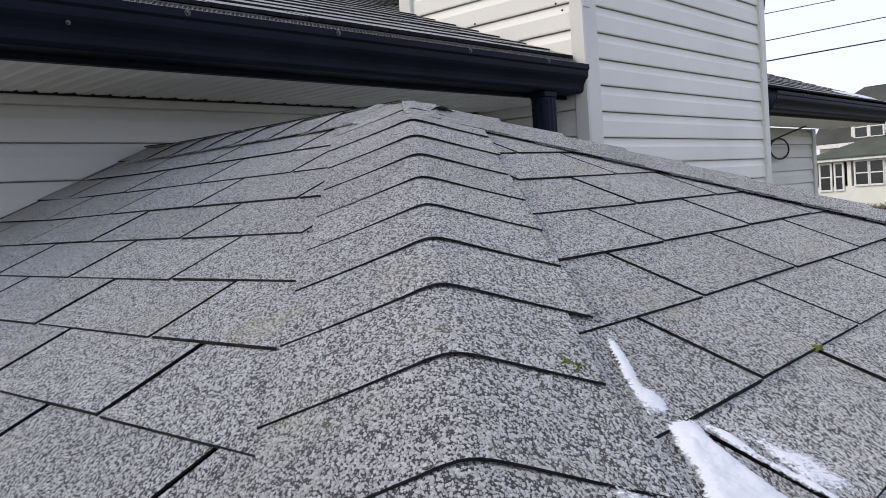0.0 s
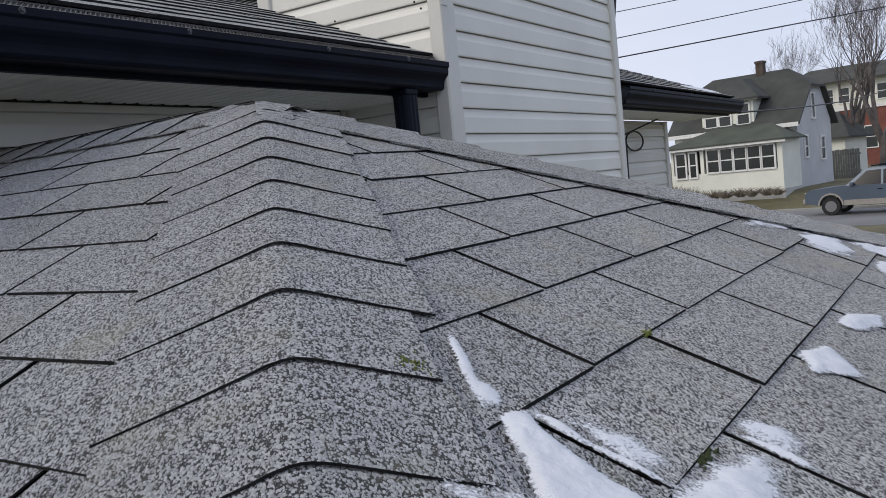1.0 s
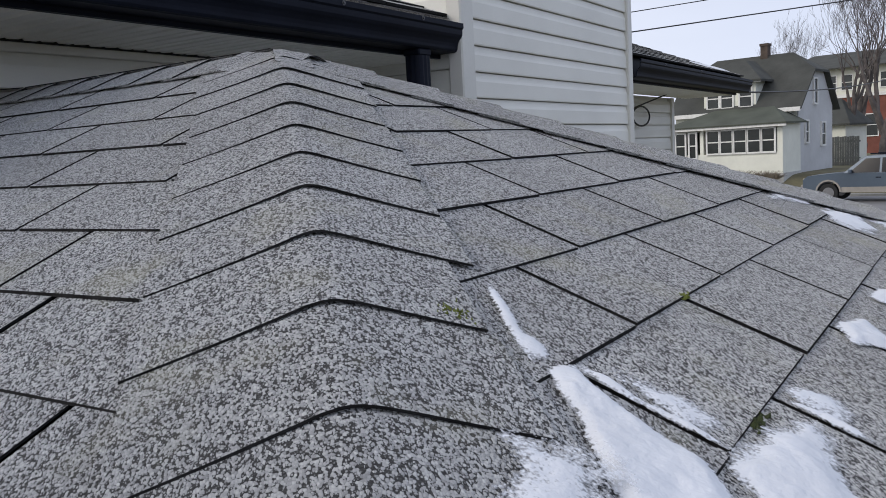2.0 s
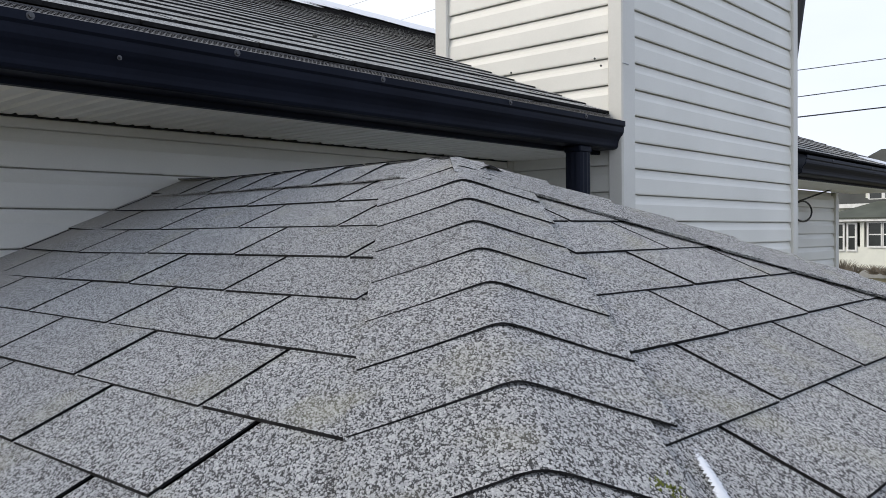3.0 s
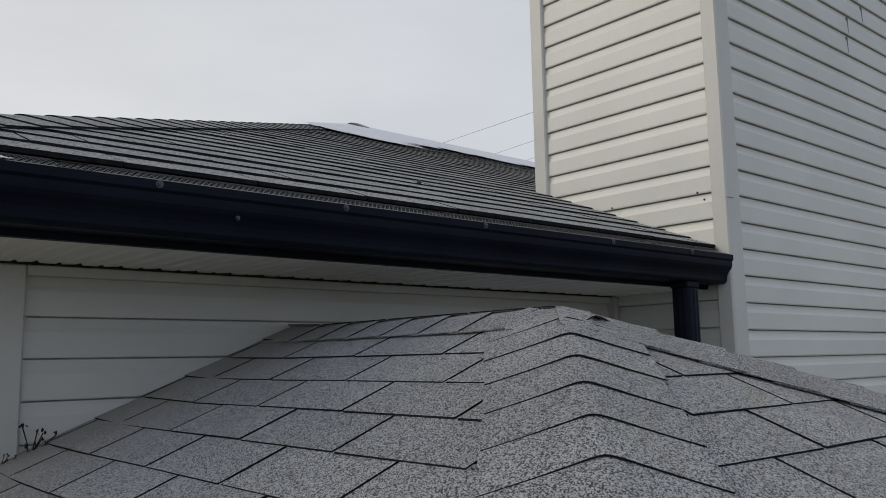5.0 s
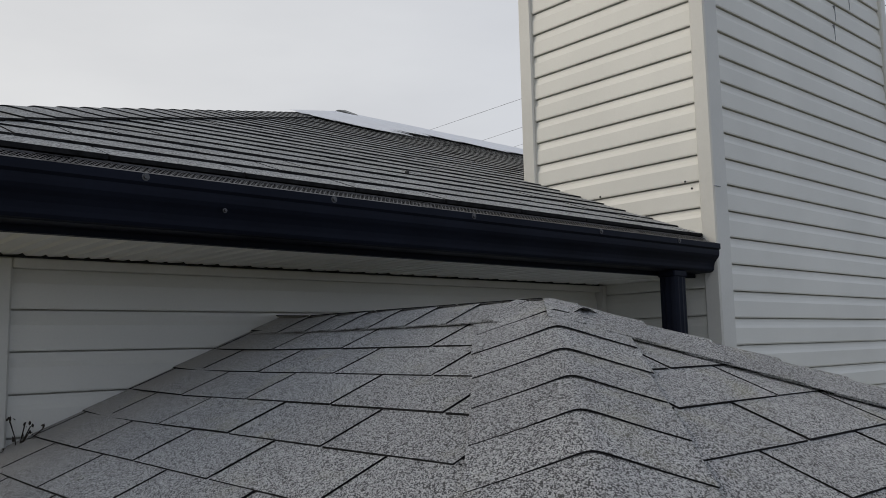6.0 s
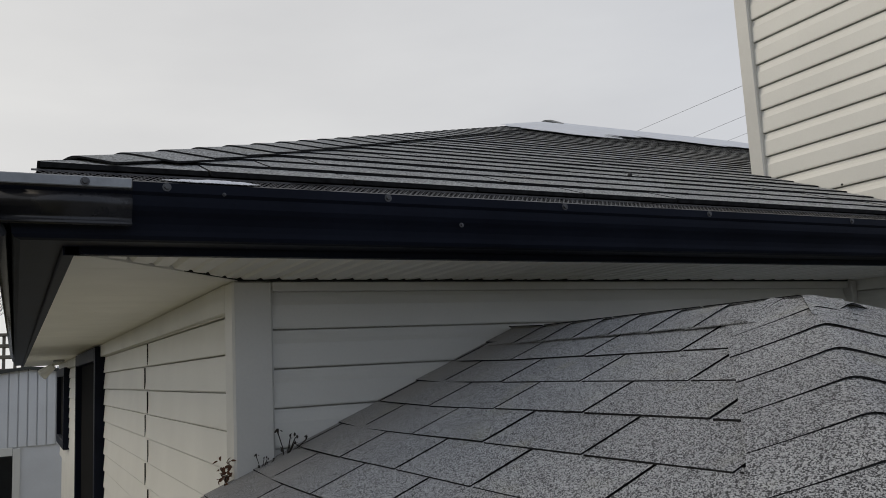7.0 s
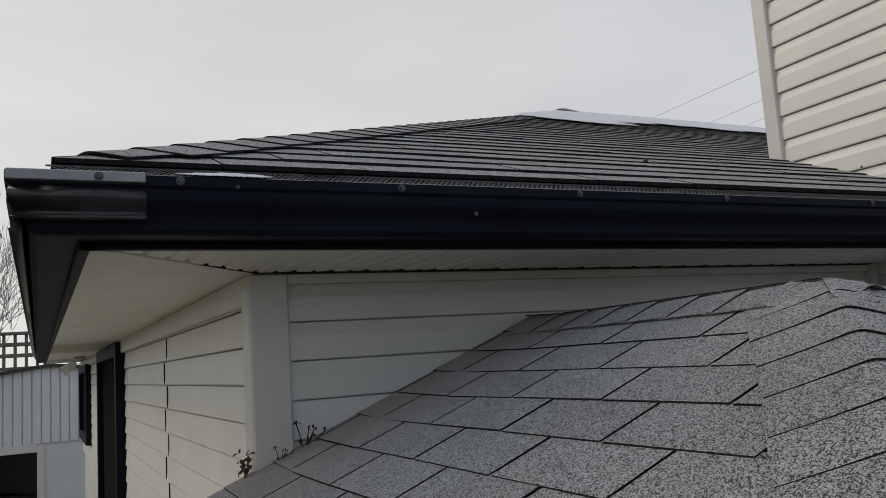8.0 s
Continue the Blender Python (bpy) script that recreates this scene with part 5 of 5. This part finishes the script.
tube(bm, [(0.30, 0.2, 1.99), (0.40, 0.2, 1.98), (0.45, 0.2, 1.9), (0.43, 0.2, 1.8), (0.52, 0.2, 1.72), (0.62, 0.2, 1.78), (0.72, 0.2, 1.76)], 0.008, 5)
tube(bm, [(0.30, 0.2, 1.98), (0.33, 0.2, 1.85), (0.35, 0.2, 1.62), (0.40, 0.2, 1.56), (0.55, 0.2, 1.64), (0.70, 0.2, 1.9)], 0.008, 5)
part("drip_loops", bm, CABLE, mast)


def wire(label, a, b, sag, r=0.014):
    bm = bmesh.new()
    a, b = Vector(a), Vector(b)
    pts = [a.lerp(b, i / 16) - Vector((0, 0, sag * 4 * (i / 16) * (1 - i / 16))) for i in range(17)]
    tube(bm, pts, r, 5)
    tagged(obj("overhead_wire", bm, CABLE), label, "wire", "overhead wires")


wire("black overhead wire across the sky", (-7.58, 19.09, 3.67), (8.65, 45.65, 8.55), 0.0, 0.011)
wire("black overhead wire across the sky", (-7.74, 19.15, 3.01), (10.87, 44.17, 7.44), 0.0, 0.013)
wire("black overhead wire across the sky", (-7.78, 19.21, 2.54), (12.28, 43.22, 6.19), 0.0, 0.018)
wire("thin service cable running from the house wall to the street", (-1.05, 5.25, 0.2), (-0.71, 21.71, 1.03), 0.12, 0.010)
wire("thin overhead wire beyond the roof ridge", (-25.99, 15.27, 6.48), (-0.75, 4.46, 2.30), 0.0, 0.0026)
wire("thin overhead wire beyond the roof ridge", (-25.54, 17.58, 6.33), (-0.75, 4.46, 2.10), 0.0, 0.0026)
wire("thin overhead wire beyond the roof ridge", (-25.48, 20.64, 6.88), (-0.75, 4.46, 1.95), 0.0, 0.0026)

# ---- yard building behind the house ----
yard = anchor("yard_garage", (-13.0, -1.0, GROUND))
tagged(yard, "white garage with vertical siding and a wide opening behind the house", "garage")
PANELW = plain("white_vertical_siding", (0.66, 0.67, 0.68), 0.5, 0.0, 0.08, 2.0, 60.0, 0.05)
part("wall", solid_box((-0.3, -0.20, 0), (-0.04, 3.0, 3.25)), PANELW, yard)
part("header", solid_box((-0.3, -6.0, 2.12), (-0.04, -0.20, 3.25)), PANELW, yard)
for i in range(70):
    y = -6.0 + i * 0.128
    top = 3.3 if y > -0.1 else 3.3 + (y + 0.1) * 0.12
    part("siding_board", solid_box((-0.04, y + 0.008, 2.14), (-0.012, y + 0.120, top), 0.004), PANELW, yard)
part("frame", solid_box((-0.04, -0.30, 0), (0.0, -0.20, 2.12), 0.004), TRIM, yard)
part("frame", solid_box((-0.04, -6.0, 2.02), (0.0, -0.303, 2.14), 0.004), TRIM, yard)
poly_roof([[(0.06, -6.2, 2.58), (0.06, -0.1, 3.32), (-6, -0.1, 3.32), (-6, -6.2, 2.58)], [(0.06, -0.1, 3.32), (0.06, 3.2, 2.9), (-6, 3.2, 2.9), (-6, -0.1, 3.32)]], HOUSE_ROOF, yard, "roof", 0.05)
part("back_wall", solid_box((-5.8, -6.0, 0), (-5.6, 3.0, 2.6)), plain("dim_garage_wall", (0.12, 0.12, 0.11), 0.9), yard)
part("side_wall", solid_box((-5.6, -6.0, 0), (-0.3, -5.9, 2.5)), PANELW, yard)
part("floor_slab", solid_box((-5.6, -5.9, 0), (0, 3.0, 0.06)), plain("concrete_slab", (0.3, 0.3, 0.29), 0.9), yard)
bm = bmesh.new()
ring = [(-2.2, 0.2), (2.2, 0.2), (2.2, 0.9), (1.2, 1.0), (0.7, 1.5), (-1.0, 1.52), (-1.9, 1.0), (-2.2, 0.9)]
prism(bm, [(-3.6, -2.2 + x, z) for x, z in ring], [(-1.9, -2.2 + x, z) for x, z in ring])
bevelled(bm, 0.06)
stored = obj("parked_car", bm, plain("dark_car_paint", (0.02, 0.02, 0.025), 0.3))
stored.location = (-13.0, -1.0, GROUND + 0.06)
tagged(stored, "dark car parked inside the open garage", "car")

deck = anchor("deck_railing", (-21.0, -2.6, GROUND + 3.25))
tagged(deck, "weathered wooden deck with railing above the garage", "deck railing")
part("top_rail", solid_box((-0.1, -4, 0.95), (0.1, 1.6, 1.02), 0.01), WOOD, deck)
part("bottom_rail", solid_box((-0.05, -4, 0.1), (0.05, 1.6, 0.2), 0.01), WOOD, deck)
part("platform", solid_box((-3, -4, -0.3), (0.12, 1.6, 0.0)), WOOD, deck)
for zz in (0.42, 0.68):
    part("middle_rail", solid_box((-0.05, -4, zz), (0.05, 1.6, zz + 0.09), 0.01), WOOD, deck)
for i in range(24):
    part("baluster", solid_box((-0.03, -3.9 + i * 0.235, 0.2), (0.03, -3.83 + i * 0.235, 0.95)), WOOD, deck)
for y in (-3.9, -1.6, 0.2, 1.5):
    part("post", solid_box((-0.07, y - 0.07, -3.4), (0.07, y + 0.07, 1.05), 0.01), WOOD, deck)
